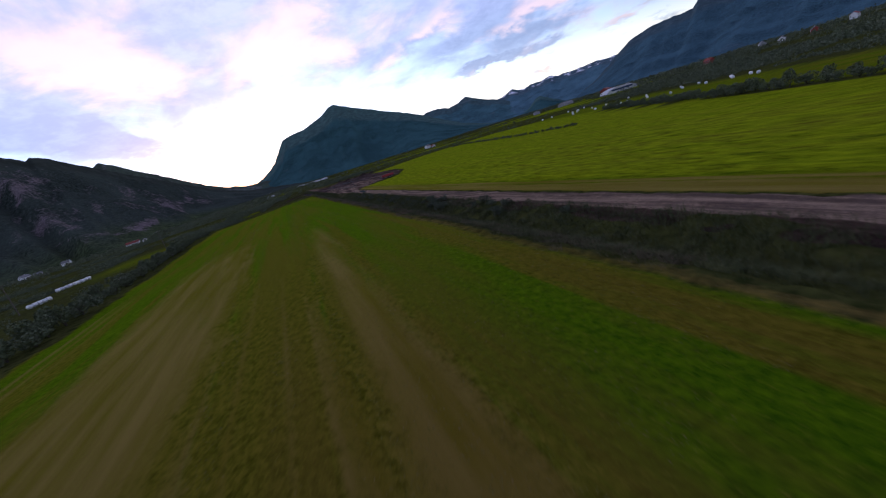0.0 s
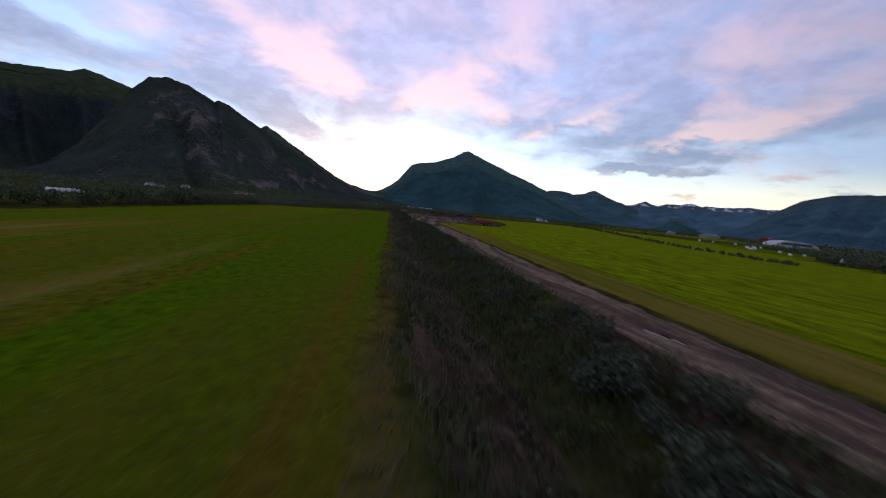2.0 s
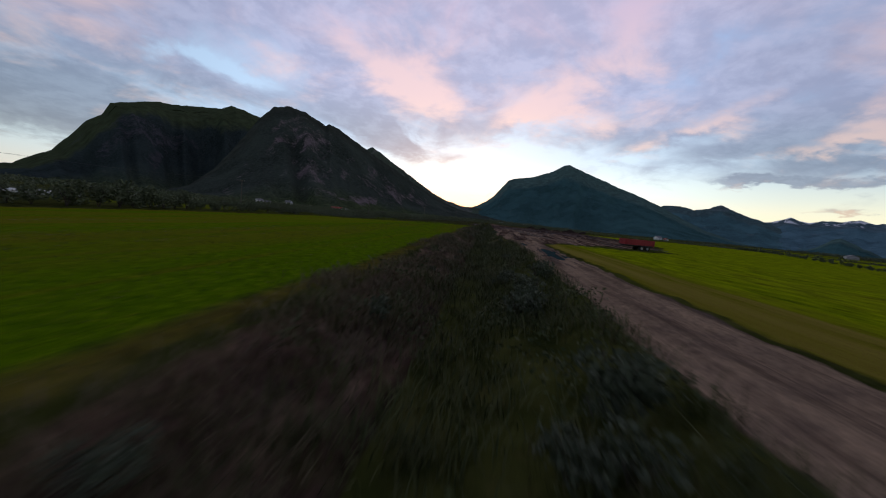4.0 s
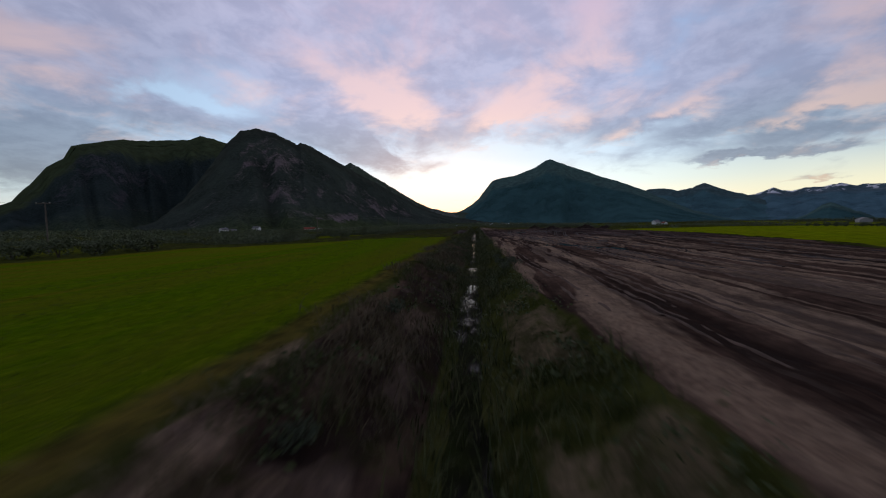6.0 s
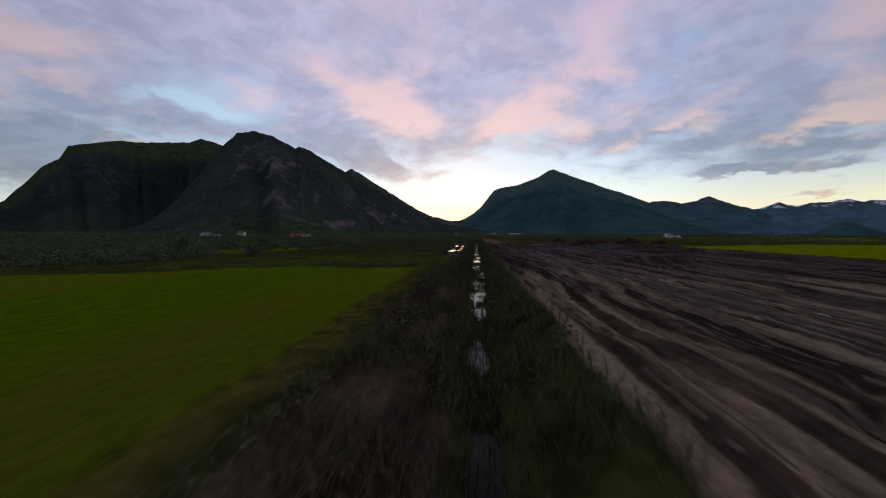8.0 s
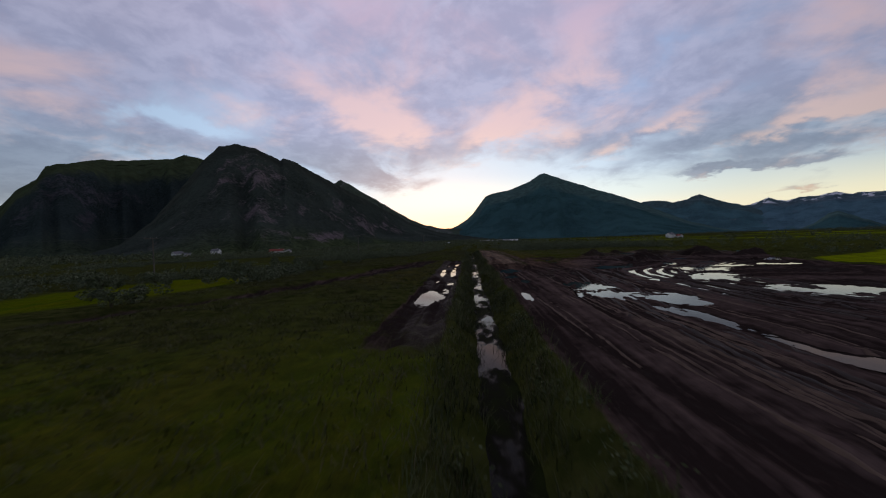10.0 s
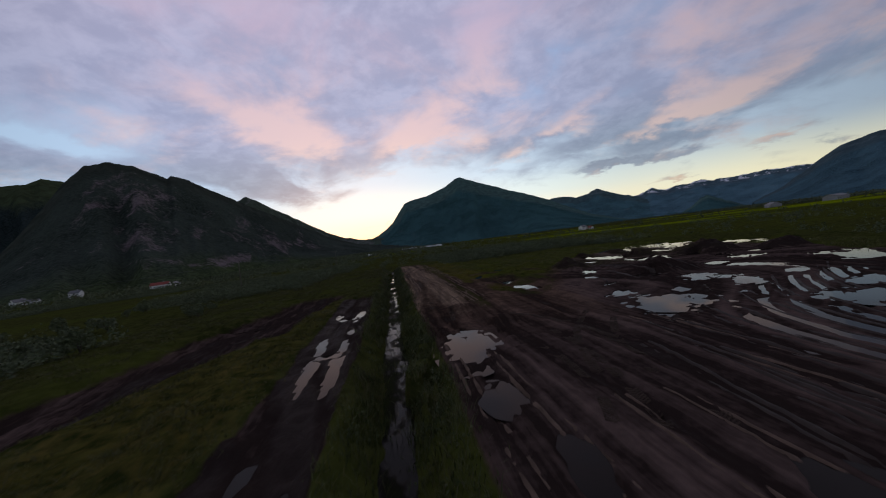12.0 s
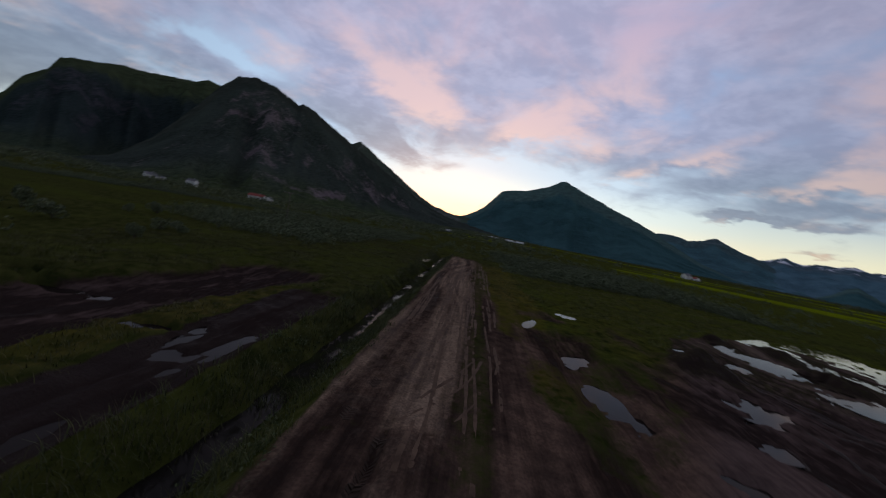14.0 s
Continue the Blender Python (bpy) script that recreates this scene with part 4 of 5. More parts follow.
mountain("mountain", "broad flat-topped mountain with green plateau and cliffs", [
    (22, 2.85, 2900), (28, 7.85, 2850), (33, 10.45, 2800), (35.9, 11.15, 2800), (37.4, 11.35, 2800), (38.5, 10.85, 2780), (41.5, 10.35, 2760), (45.5, 10.05, 2740), (48, 9.35, 2720), (49.5, 8.85, 2700),
    (50.2, 7.45, 2680), (51.5, 6.45, 2660), (52.5, 5.05, 2640), (54.2, 2.85, 2620), (57, 1.05, 2600), (62, 0.05, 2600), (70, -0.55, 2600)], GREEN_TOP, 1500, 131, 0.07, 110, mesa=1.0, stones=[(48, 0.35, 5, 0.2, 0.3), (46.5, 0.2, 0.8, 0.10, 0.5), (40, 0.4, 5, 0.12, 0.2)], heath=0.62, woods=0.6)
mountain("mountain", "bare shoulder ridge behind the rocky mountain", [
    (-6, 0.4, 3200), (-1, 1.2, 3100), (1.6, 1.75, 3050), (3.9, 1.75, 3000), (6.6, 2.4, 2950), (9.1, 3.5, 2900), (12.3, 5.5, 2880), (15.5, 7.3, 2860), (17.3, 8.5, 2850), (18.4, 9.05, 2850), (19.2, 8.7, 2850), (22, 7.0, 2850), (26, 4.0, 2850)],
    SHOULDER, 700, 151, 0.16, 50, bare=0.2)
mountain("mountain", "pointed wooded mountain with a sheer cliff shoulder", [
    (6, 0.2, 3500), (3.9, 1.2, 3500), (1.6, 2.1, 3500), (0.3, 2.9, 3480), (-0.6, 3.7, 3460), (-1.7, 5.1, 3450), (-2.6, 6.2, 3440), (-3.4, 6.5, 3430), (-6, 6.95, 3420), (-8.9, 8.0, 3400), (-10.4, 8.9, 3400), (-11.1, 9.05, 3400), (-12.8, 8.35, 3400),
    (-15.5, 7.3, 3400), (-18.4, 6.1, 3400), (-21.2, 5.1, 3380), (-23.8, 3.9, 3350), (-26, 2.7, 3320), (-29, 1.3, 3280), (-33, 0.1, 3250), (-36, -0.4, 3200)], HAZED_HILL, 1500, 171, 0.14, 100, 0.08, stones=[(-1.5, 0.7, 1.2, 0.2, 0.3), (-10, 0.9, 3, 0.1, 0.2)], heath=0.78)
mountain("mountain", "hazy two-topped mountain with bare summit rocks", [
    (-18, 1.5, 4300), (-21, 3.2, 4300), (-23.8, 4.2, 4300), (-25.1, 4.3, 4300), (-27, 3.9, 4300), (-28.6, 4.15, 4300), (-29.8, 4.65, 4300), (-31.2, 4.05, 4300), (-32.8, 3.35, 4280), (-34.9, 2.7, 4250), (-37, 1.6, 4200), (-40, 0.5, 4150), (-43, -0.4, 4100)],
    HAZED_FAR_HILL, 1100, 191, 0.14, 60, stones=[(-29.8, 0.95, 2.0, 0.12, 0.45)])
mountain("mountain", "distant range hazed blue with patches of old snow", [
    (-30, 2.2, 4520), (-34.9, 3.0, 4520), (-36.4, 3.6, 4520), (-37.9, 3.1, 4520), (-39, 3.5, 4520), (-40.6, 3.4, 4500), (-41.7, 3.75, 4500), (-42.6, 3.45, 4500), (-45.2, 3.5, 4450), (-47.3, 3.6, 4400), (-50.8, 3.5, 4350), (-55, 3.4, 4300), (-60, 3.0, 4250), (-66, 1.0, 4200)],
    HAZED_RANGE, 1300, 211, 0.16, 60, bare=0.1)
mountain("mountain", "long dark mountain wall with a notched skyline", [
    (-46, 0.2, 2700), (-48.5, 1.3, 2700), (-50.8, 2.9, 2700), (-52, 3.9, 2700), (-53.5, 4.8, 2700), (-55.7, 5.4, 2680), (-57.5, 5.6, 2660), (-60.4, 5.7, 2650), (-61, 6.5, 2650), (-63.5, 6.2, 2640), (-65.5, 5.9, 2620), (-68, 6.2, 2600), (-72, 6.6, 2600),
    (-78, 6.4, 2600), (-86, 5.2, 2600), (-96, 3.0, 2600), (-110, 0.5, 2600)], HAZED_WALL, 1300, 231, 0.2, 80)
mountain("hill", "small rounded wooded hill on the valley floor", [(-38.6, -0.3, 2100), (-40.2, 0.7, 2100), (-41.2, 1.5, 2100), (-41.9, 1.75, 2100), (-42.8, 1.3, 2100), (-44.2, 0.6, 2100), (-46, -0.3, 2100)], HAZED_HILL, 420, 251, 0.1, 40)

# ---- vegetation ----
BLADE = leaf_material("grass_blades", (0.034, 0.050, 0.013), (0.100, 0.104, 0.034))
STRAW = leaf_material("straw_blades", (0.120, 0.098, 0.050), (0.050, 0.052, 0.018))
LEAF = leaf_material("shrub_leaves", (0.066, 0.088, 0.044), (0.125, 0.145, 0.074))
# haze over the distant woods is mixed into this green
HAZY_LEAF = leaf_material("hazy_woodland_leaves", (0.056, 0.080, 0.046), (0.105, 0.132, 0.072))
STRAW_DRY = leaf_material("dry_straw", (0.180, 0.130, 0.045), (0.095, 0.090, 0.020))
BARK = plain("bark", (0.07, 0.055, 0.045), 0.9, spread=0.4)
rng = np.random.default_rng(7)


def blades(name, label, x, y, tall, width, material, per=6, spread=0.22, lean=0.5):
    """Tufts of bent blades, each two quads, standing on the land at the places given."""
    n = len(x)
    cx, cy = np.repeat(x, per), np.repeat(y, per)
    cx, cy = cx + rng.normal(0, spread, n * per), cy + rng.normal(0, spread, n * per)
    cz = terrain(cx, cy) - 0.03
    h = np.repeat(tall, per) * rng.uniform(0.55, 1.15, n * per)
    way = rng.uniform(0, math.tau, n * per)
    bend = h * lean * rng.uniform(0.3, 1.2, n * per)
    dx, dy = np.cos(way), np.sin(way)
    wx, wy = -dy * width * 0.5, dx * width * 0.5
    rows = []
    for f, w, b in ((0.0, 1.0, 0.0), (0.55, 0.8, 0.3), (1.0, 0.12, 1.0)):
        px, py, pz = cx + dx * bend * b, cy + dy * bend * b, cz + h * f
        rows += [np.stack([px - wx * w, py - wy * w, pz], -1), np.stack([px + wx * w, py + wy * w, pz], -1)]
    verts = np.stack(rows, 1).reshape(-1, 3)
    base = np.arange(n * per)[:, None] * 6
    quads = np.concatenate([base + [0, 1, 3, 2], base + [2, 3, 5, 4]])
    me = quads_mesh(name, verts, quads)
    me.materials.append(material)
    return tagged(new(name, me), label, "grass", kind="stuff")


def scatter(count, x0, x1, y0, y1, keep):
    x, y = rng.uniform(x0, x1, count), rng.uniform(y0, y1, count)
    ok = keep(x, y)
    return x[ok], y[ok]


def bank_keep(x, y):
    m = masks(x, y)
    thick = fractal(x / 1.8, y / 3.0, 81, 3)
    bare = (x < -1.2) & (fractal(x / 1.1, y / 2.4, 72, 4) > 0.50) & (y > 120) & (y < 190)
    bare = bare | ((x > 0.8) & (y > 162) & (y < 186) & (fractal(x / 0.9, y / 2.2, 80, 3) > 0.42))
    wet = (np.abs(x) < 0.24 + 0.34 * step(222, 246, y)) & (y > 150) & (fractal(x / 2, y / 3, 84, 2) < 0.62)
    sparse = (x < -0.7) & (thick < 0.53) & (y > 40) & (y < 236)
    return (m["ditch"] > 0.4) & (thick > 0.36) & ~bare & ~wet & ~sparse


x, y = scatter(40000, -4.4, 4.9, 2, 396, bank_keep)
blades("bank_grass", "tall dark-green grass and sedge on the ditch banks", x, y, 0.20 + 0.5 * fractal(x / 2.5, y / 2.5, 83, 2), 0.028, BLADE, 6, 0.26, 1.0)
x, y = scatter(16000, -4.6, 4.9, 24, 396, lambda x, y: bank_keep(x, y) & (fractal(x / 2, y / 5, 85, 2) > np.where(x < 0, 0.42, 0.54)))
blades("dead_grass", "pale dead stalks standing in the ditch grass", x, y, 0.25 + 0.4 * fractal(x / 2, y / 2, 83, 2), 0.018, STRAW, 5, 0.25, 0.9)

BROWN = leaf_material("brown_blades", (0.150, 0.116, 0.064), (0.070, 0.060, 0.028))
x, y = scatter(14000, -4.9, -1.2, 14, 215, lambda x, y: (fractal(x / 1.6, y / 4, 86, 3) > 0.40 + 0.2 * (x < left_lip(y))))
blades("dry_bank_grass", "tall brown withered grass along the field edge", x, y, 0.16 + 0.36 * fractal(x / 2, y / 2, 83, 2), 0.025, BROWN, 5, 0.28, 1.1)


def meadow_keep(x, y):
    m = masks(x, y)
    open_land = 1 - np.clip(m["flat"] + m["lane"] + m["thin"] + m["wheel"] + m["cut"] + m["ditch"] + m["field_l"] + m["hay_r"] + m["road"], 0, 1)
    pool = np.zeros_like(x)
    for wx, wy, a, b, turn in POOLS:
        pool = np.maximum(pool, (np.hypot((x - wx) / (a + 0.5), (y - wy) / (b + 0.5)) < 1))
    return (open_land > 0.6) & (pool < 0.5) & (fractal(x / 2.2, y / 2.2, 87, 3) > 0.42)


MEADOW = leaf_material("meadow_blades", (0.034, 0.040, 0.009), (0.100, 0.088, 0.024))
# blades lifted in brightness: valley haze is painted into their colour
HAZY_PASTURE = leaf_material("hazy_pasture_blades", (0.060, 0.072, 0.014), (0.140, 0.132, 0.036))
x, y = scatter(26000, -34, -0.6, 240, 400, meadow_keep)
blades("meadow_grass", "rough meadow grass in uneven clumps", x, y, 0.12 + 0.26 * fractal(x / 3, y / 3, 89, 2), 0.03, MEADOW, 5, 0.3, 1.4)
x, y = scatter(22000, 2, 60, 300, 420, meadow_keep)
blades("pasture_grass", "rough pasture grass round the muddy pools", x, y, 0.16 + 0.35 * fractal(x / 3, y / 3, 89, 2), 0.035, HAZY_PASTURE, 5, 0.3, 1.0)


def stubble_keep(x, y):
    m = masks(x, y)
    return (m["field_l"] + m["hay_r"]) > 0.6


HAY = leaf_material("hay_blades", (0.030, 0.070, 0.002), (0.090, 0.078, 0.008))
x, y = scatter(9000, -22, -3.6, 8, 236, stubble_keep)
blades("stubble", "short regrowth and stubble of the mown field", x, y, np.full(len(x), 0.09), 0.03, HAY, 5, 0.3, 0.9)

x, y = scatter(15000, -44, -4.5, 6, 150, lambda x, y: stubble_keep(x, y) & (fractal(x / 0.8, y / 26, 88, 2) > 0.55))
blades("hay_straw", "pale straw left in thin lines on the mown field", x, y, np.full(len(x), 0.07), 0.035, STRAW_DRY, 4, 0.25, 2.2)


def leafy(count, rx, rz, leaf, seed, low=0.15):
    """Leaf quads in an uneven crown with gaps."""
    g = np.random.default_rng(seed)
    lobes = g.normal(0, 0.45, (7, 3)) * (rx, rx, rz * 0.6) + (0, 0, rz)
    pick = g.integers(0, 7, count)
    off = g.normal(0, 1, (count, 3))
    off /= np.linalg.norm(off, axis=1)[:, None]
    c = lobes[pick] + off * (g.uniform(0.45, 1.0, count) ** 0.5)[:, None] * (rx * 0.55, rx * 0.55, rz * 0.55)
    c[:, 2] = np.maximum(c[:, 2], low)
    a, b = g.normal(0, 1, (count, 3)), g.normal(0, 1, (count, 3))
    a /= np.linalg.norm(a, axis=1)[:, None]
    b = np.cross(a, b)
    b /= np.linalg.norm(b, axis=1)[:, None]
    s = leaf * g.uniform(0.6, 1.3, (count, 1))
    return np.stack([c - a * s, c - b * s * 0.6, c + a * s, c + b * s * 0.6], 1)


def shrub(seed, rx, rz):
    root = empty("shrub", Matrix())
    verts = leafy(560, rx, rz, 0.15, seed)
    me = quads_mesh("foliage", verts.reshape(-1, 3), np.arange(560 * 4).reshape(-1, 4), False)
    me.materials.append(LEAF)
    ob = new("foliage", me)
    ob.parent = root
    g = random.Random(seed)
    for k in range(4):
        bm = bmesh.new()
        w = g.uniform(0, math.tau)
        tip = (math.cos(w) * rx * 0.6, math.sin(w) * rx * 0.6, rz * g.uniform(0.9, 1.4))
        mid = (tip[0] * 0.35, tip[1] * 0.35, tip[2] * 0.55)
        tube(bm, (0, 0, -0.15), mid, 0.05, 0.035, 6)
        tube(bm, mid, tip, 0.035, 0.012, 6)
        part("stem", bm, BARK, root)
    return tagged(root, "dense dark-green willow shrub at the field edge", "shrub", "shrubs of the hedges")


def grove(kinds, spots):
    for k, (x, y, s) in enumerate(spots):
        m = Matrix.Translation((x, y, ground_z(x, y))) @ Matrix.Rotation(k * 2.4, 4, "Z")
        ob = kinds[k % len(kinds)]
        if k < len(kinds):
            ob.matrix_world = m @ Matrix.Diagonal((s, s, s, 1))
        else:
            made = copy_thing(ob, m)
            made.scale = (s, s, s * (0.85 + 0.3 * ((k * 37) % 10) / 10))


def hedge_spots():
    g = random.Random(5)
    spots = []
    for k in range(84):
        y = 14 + k * 2.7
        spots.append((-63.5 + g.uniform(-3.2, 1.6), y + g.uniform(-1, 1), g.uniform(0.8, 1.9)))
    for k in range(44):
        spots.append((g.uniform(-64, -28), g.uniform(256, 372), g.uniform(0.5, 1.3)))
    for k in range(96):
        hy = -6 + k * 2.1 + g.uniform(-1.0, 1.0)
        spots.append((float(right_border(hy)) + 1.5 + g.uniform(-1.5, 2.5), hy, g.uniform(0.8, 1.7)))
    for k in range(110):
        spots.append((114 + k * 0.14 + g.uniform(-1.2, 1.2), 150 + k * 1.6, g.uniform(0.45, 0.7)))
    return [p for p in spots if not (-7 < p[0] < 60 and p[1] < 345)]


grove([shrub(11, 1.25, 1.15), shrub(12, 1.0, 1.45), shrub(13, 1.5, 0.95)], hedge_spots())

WILLOW = leaf_material("willow_leaves", (0.050, 0.066, 0.036), (0.085, 0.100, 0.062))


def weed(seed):
    """A low grey-green willow bush on the ditch bank."""
    root = empty("willow_bush", Matrix())
    verts = leafy(420, 0.62, 0.5, 0.07, seed, 0.05)
    me = quads_mesh("foliage", verts.reshape(-1, 3), np.arange(420 * 4).reshape(-1, 4), False)
    me.materials.append(WILLOW)
    new("foliage", me).parent = root
    g = random.Random(seed)
    for k in range(3):
        bm = bmesh.new()
        w = g.uniform(0, math.tau)
        tube(bm, (0, 0, -0.1), (math.cos(w) * 0.35, math.sin(w) * 0.35, 0.7), 0.02, 0.008, 5)
        part("stem", bm, BARK, root)
    return tagged(root, "low grey-green willow bush on the ditch bank", "bush", "willow bushes along the ditch")


def weed_spots():
    g = random.Random(23)
    spots = [(2.0 + g.uniform(-1.0, 1.2), 58 + g.uniform(0, 9), g.uniform(0.8, 1.4)) for _ in range(12)]
    spots += [(g.uniform(1.0, 3.8), g.uniform(30, 135), g.uniform(0.7, 1.3)) for _ in range(34)]
    spots += [(g.choice((-1, 1)) * g.uniform(1.2, 2.8), g.uniform(66, 250), g.uniform(0.35, 0.7)) for _ in range(34)]
    return spots


grove([weed(41), weed(42)], weed_spots())


def bank_weeds():
    """Low leafy weeds in clumps over both banks of the ditch."""
    g = np.random.default_rng(37)
    n, per = 5200, 26
    x, y = g.uniform(-4.2, 4.6, n), g.uniform(20, 392, n)
    m = masks(x, y)
    keep = (m["ditch"] > 0.5) & (np.abs(x) > 0.45 + 0.4 * step(225, 262, y)) & (fractal(x / 1.5, y / 2.5, 82, 3) > np.where(x < 0, 0.52, 0.42))
    x, y = x[keep], y[keep]
    size = g.uniform(0.18, 0.42, len(x))
    off = g.normal(0, 1, (len(x), per, 3)) * size[:, None, None] * (0.8, 0.8, 0.6)
    off[..., 2] = np.abs(off[..., 2])
    c = (np.stack([x, y, terrain(x, y)], -1)[:, None] + off).reshape(-1, 3)
    a, b = g.normal(0, 1, c.shape) * (1, 1, 0.5), g.normal(0, 1, c.shape)
    a /= np.linalg.norm(a, axis=1)[:, None]
    b = np.cross(a, b)
    b /= np.linalg.norm(b, axis=1)[:, None]
    r = g.uniform(0.04, 0.09, (len(c), 1))
    verts = np.stack([c - a * r, c - b * r * 0.5, c + a * r, c + b * r * 0.5], 1).reshape(-1, 3)
    me = quads_mesh("bank_weeds", verts, np.arange(len(verts)).reshape(-1, 4), False)
    me.materials.append(WEED)
    tagged(new("bank_weeds", me), "low leafy green weeds in clumps on the ditch banks", "weeds", kind="stuff")


WEED = leaf_material("weed_leaves", (0.036, 0.052, 0.016), (0.090, 0.108, 0.040))
bank_weeds()


def woodland():
    """Birch scrub and plantations over the valley floor and the mountain feet."""
    g = np.random.default_rng(31)
    n = 90000
    x, y = g.uniform(-1100, 1300, n), g.uniform(-250, 2000, n)
    x[:12000], y[:12000] = g.uniform(-210, -14, 12000), g.uniform(180, 490, 12000)
    x[12000:16000], y[12000:16000] = g.uniform(60, 210, 4000), g.uniform(320, 520, 4000)
    x[16000:18500], y[16000:18500] = g.uniform(14, 68, 2500), g.uniform(350, 440, 2500)
    x[18500:22500], y[18500:22500] = g.uniform(150, 500, 4000), g.uniform(40, 330, 4000)
    far = np.hypot(x, y - 150)
    m = masks(x, y)
    grassy = np.clip(m["field_l"] + m["hay_r"] + m["low"] + m["strip"], 0, 1)
    dense = fractal(x / 120, y / 60, 95, 3)
    keep = (grassy < 0.25) & (dense > np.where(far < 500, 0.38, 0.36)) & (((x > 62) & (x > crop_strip(y) + 60)) | ((x <= 62) & (y > 400)) | (x < -66) | ((x < -18) & (y > 336)) | ((x < -30) & (y > 300)) | ((x < -46) & (y > 252)) | ((x > 15) & (x <= 68) & (y > 352) & (y < 440) & (fractal(x / 14, y / 9, 97, 3) > 0.52)) | ((x > 62) & (g.uniform(0, 1, n) < 0.06)) | ((x > right_border(y) + 75) & (x < 640) & (y < 330))) & (far < 1900) & (y > 30)
    keep &= (x > -66) | (y > 430) | (fractal(x / 24, y / 13, 98, 3) > 0.53)
    keep &= g.uniform(0, 1, n) < np.clip(520 / far, 0.3, 1.0)
    x, y = x[keep][:19000], y[keep][:19000]
    z = terrain(x, y)
    size = g.uniform(0.7, 1.8, len(x)) * np.clip(np.hypot(x, y - 250) / 260, 0.9, 2.6)
    close = np.hypot(x, y - 290) < 250
    for near, per, leaf in ((True, 64, 0.42), (False, 18, 0.95)):
        pick = close == near
        bush(g, x[pick], y[pick], z[pick], size[pick], per, leaf)


def bush(g, x, y, z, size, per, leaf):
    """Clumps of leaves, wider than tall, over the places given."""
    lump = g.normal(0, 1, (len(x), 5, 3)) * (0.75, 0.75, 0.35) * size[:, None, None]
    off = lump[np.arange(len(x))[:, None], g.integers(0, 5, (len(x), per))] + g.normal(0, 1, (len(x), per, 3)) * (0.36, 0.36, 0.32) * size[:, None, None]
    off[..., 2] = np.abs(off[..., 2]) * 1.3
    c = (np.stack([x, y, z], -1)[:, None] + off).reshape(-1, 3)
    a, b = g.normal(0, 1, c.shape), g.normal(0, 1, c.shape)
    a /= np.linalg.norm(a, axis=1)[:, None]
    b = np.cross(a, b)
    b /= np.linalg.norm(b, axis=1)[:, None]
    s = (np.repeat(size, per) * g.uniform(0.22, 0.42, len(c)) * leaf)[:, None]
    verts = np.stack([c - a * s, c - b * s * 0.7, c + a * s, c + b * s * 0.7], 1).reshape(-1, 3)
    me = quads_mesh("woodland", verts, np.arange(len(verts)).reshape(-1, 4), False)
    me.materials.append(LEAF if leaf < 1 else HAZY_LEAF)
    tagged(new("woodland", me), "dark birch scrub and shelter belts across the valley", "woodland", kind="stuff")


woodland()

# ---- things made by people ----
RED = plain("red_paint", (0.34, 0.022, 0.030), 0.5, spread=0.35, scale=2.5)
DARK_STEEL = plain("dark_steel", (0.03, 0.03, 0.032), 0.55, spread=0.3)
RUBBER = plain("rubber", (0.018, 0.018, 0.018), 0.85, spread=0.3)
RIM = plain("rim_paint", (0.30, 0.30, 0.28), 0.5)
WHITE_WALL = plain("white_boards", (0.78, 0.78, 0.76), 0.7, spread=0.12, scale=0.8)
GREY_WALL = plain("grey_boards", (0.32, 0.32, 0.33), 0.75, spread=0.2, scale=0.8)
RED_WALL = plain("red_boards", (0.27, 0.045, 0.030), 0.75, spread=0.25, scale=0.8)
RED_ROOF = plain("red_roof_tiles", (0.30, 0.06, 0.045), 0.75, spread=0.3, scale=1.5)
GREY_ROOF = plain("grey_roof_sheets", (0.16, 0.16, 0.17), 0.6, spread=0.3, scale=1.0)
BLUE_WALL = plain("blue_sheets", (0.05, 0.08, 0.16), 0.5, spread=0.3)
TARP = plain("white_sheeting", (0.80, 0.82, 0.84), 0.5, spread=0.1, scale=0.5)
GLASS = plain("dark_window", (0.03, 0.035, 0.045), 0.12, spread=0.3, specular=0.6)
WOOD = plain("weathered_wood", (0.14, 0.12, 0.10), 0.9, spread=0.4, scale=6)
WIRE = plain("dark_wire", (0.05, 0.05, 0.055), 0.6)
WRAP = plain("white_bale_film", (0.80, 0.81, 0.80), 0.35, spread=0.1, scale=2)


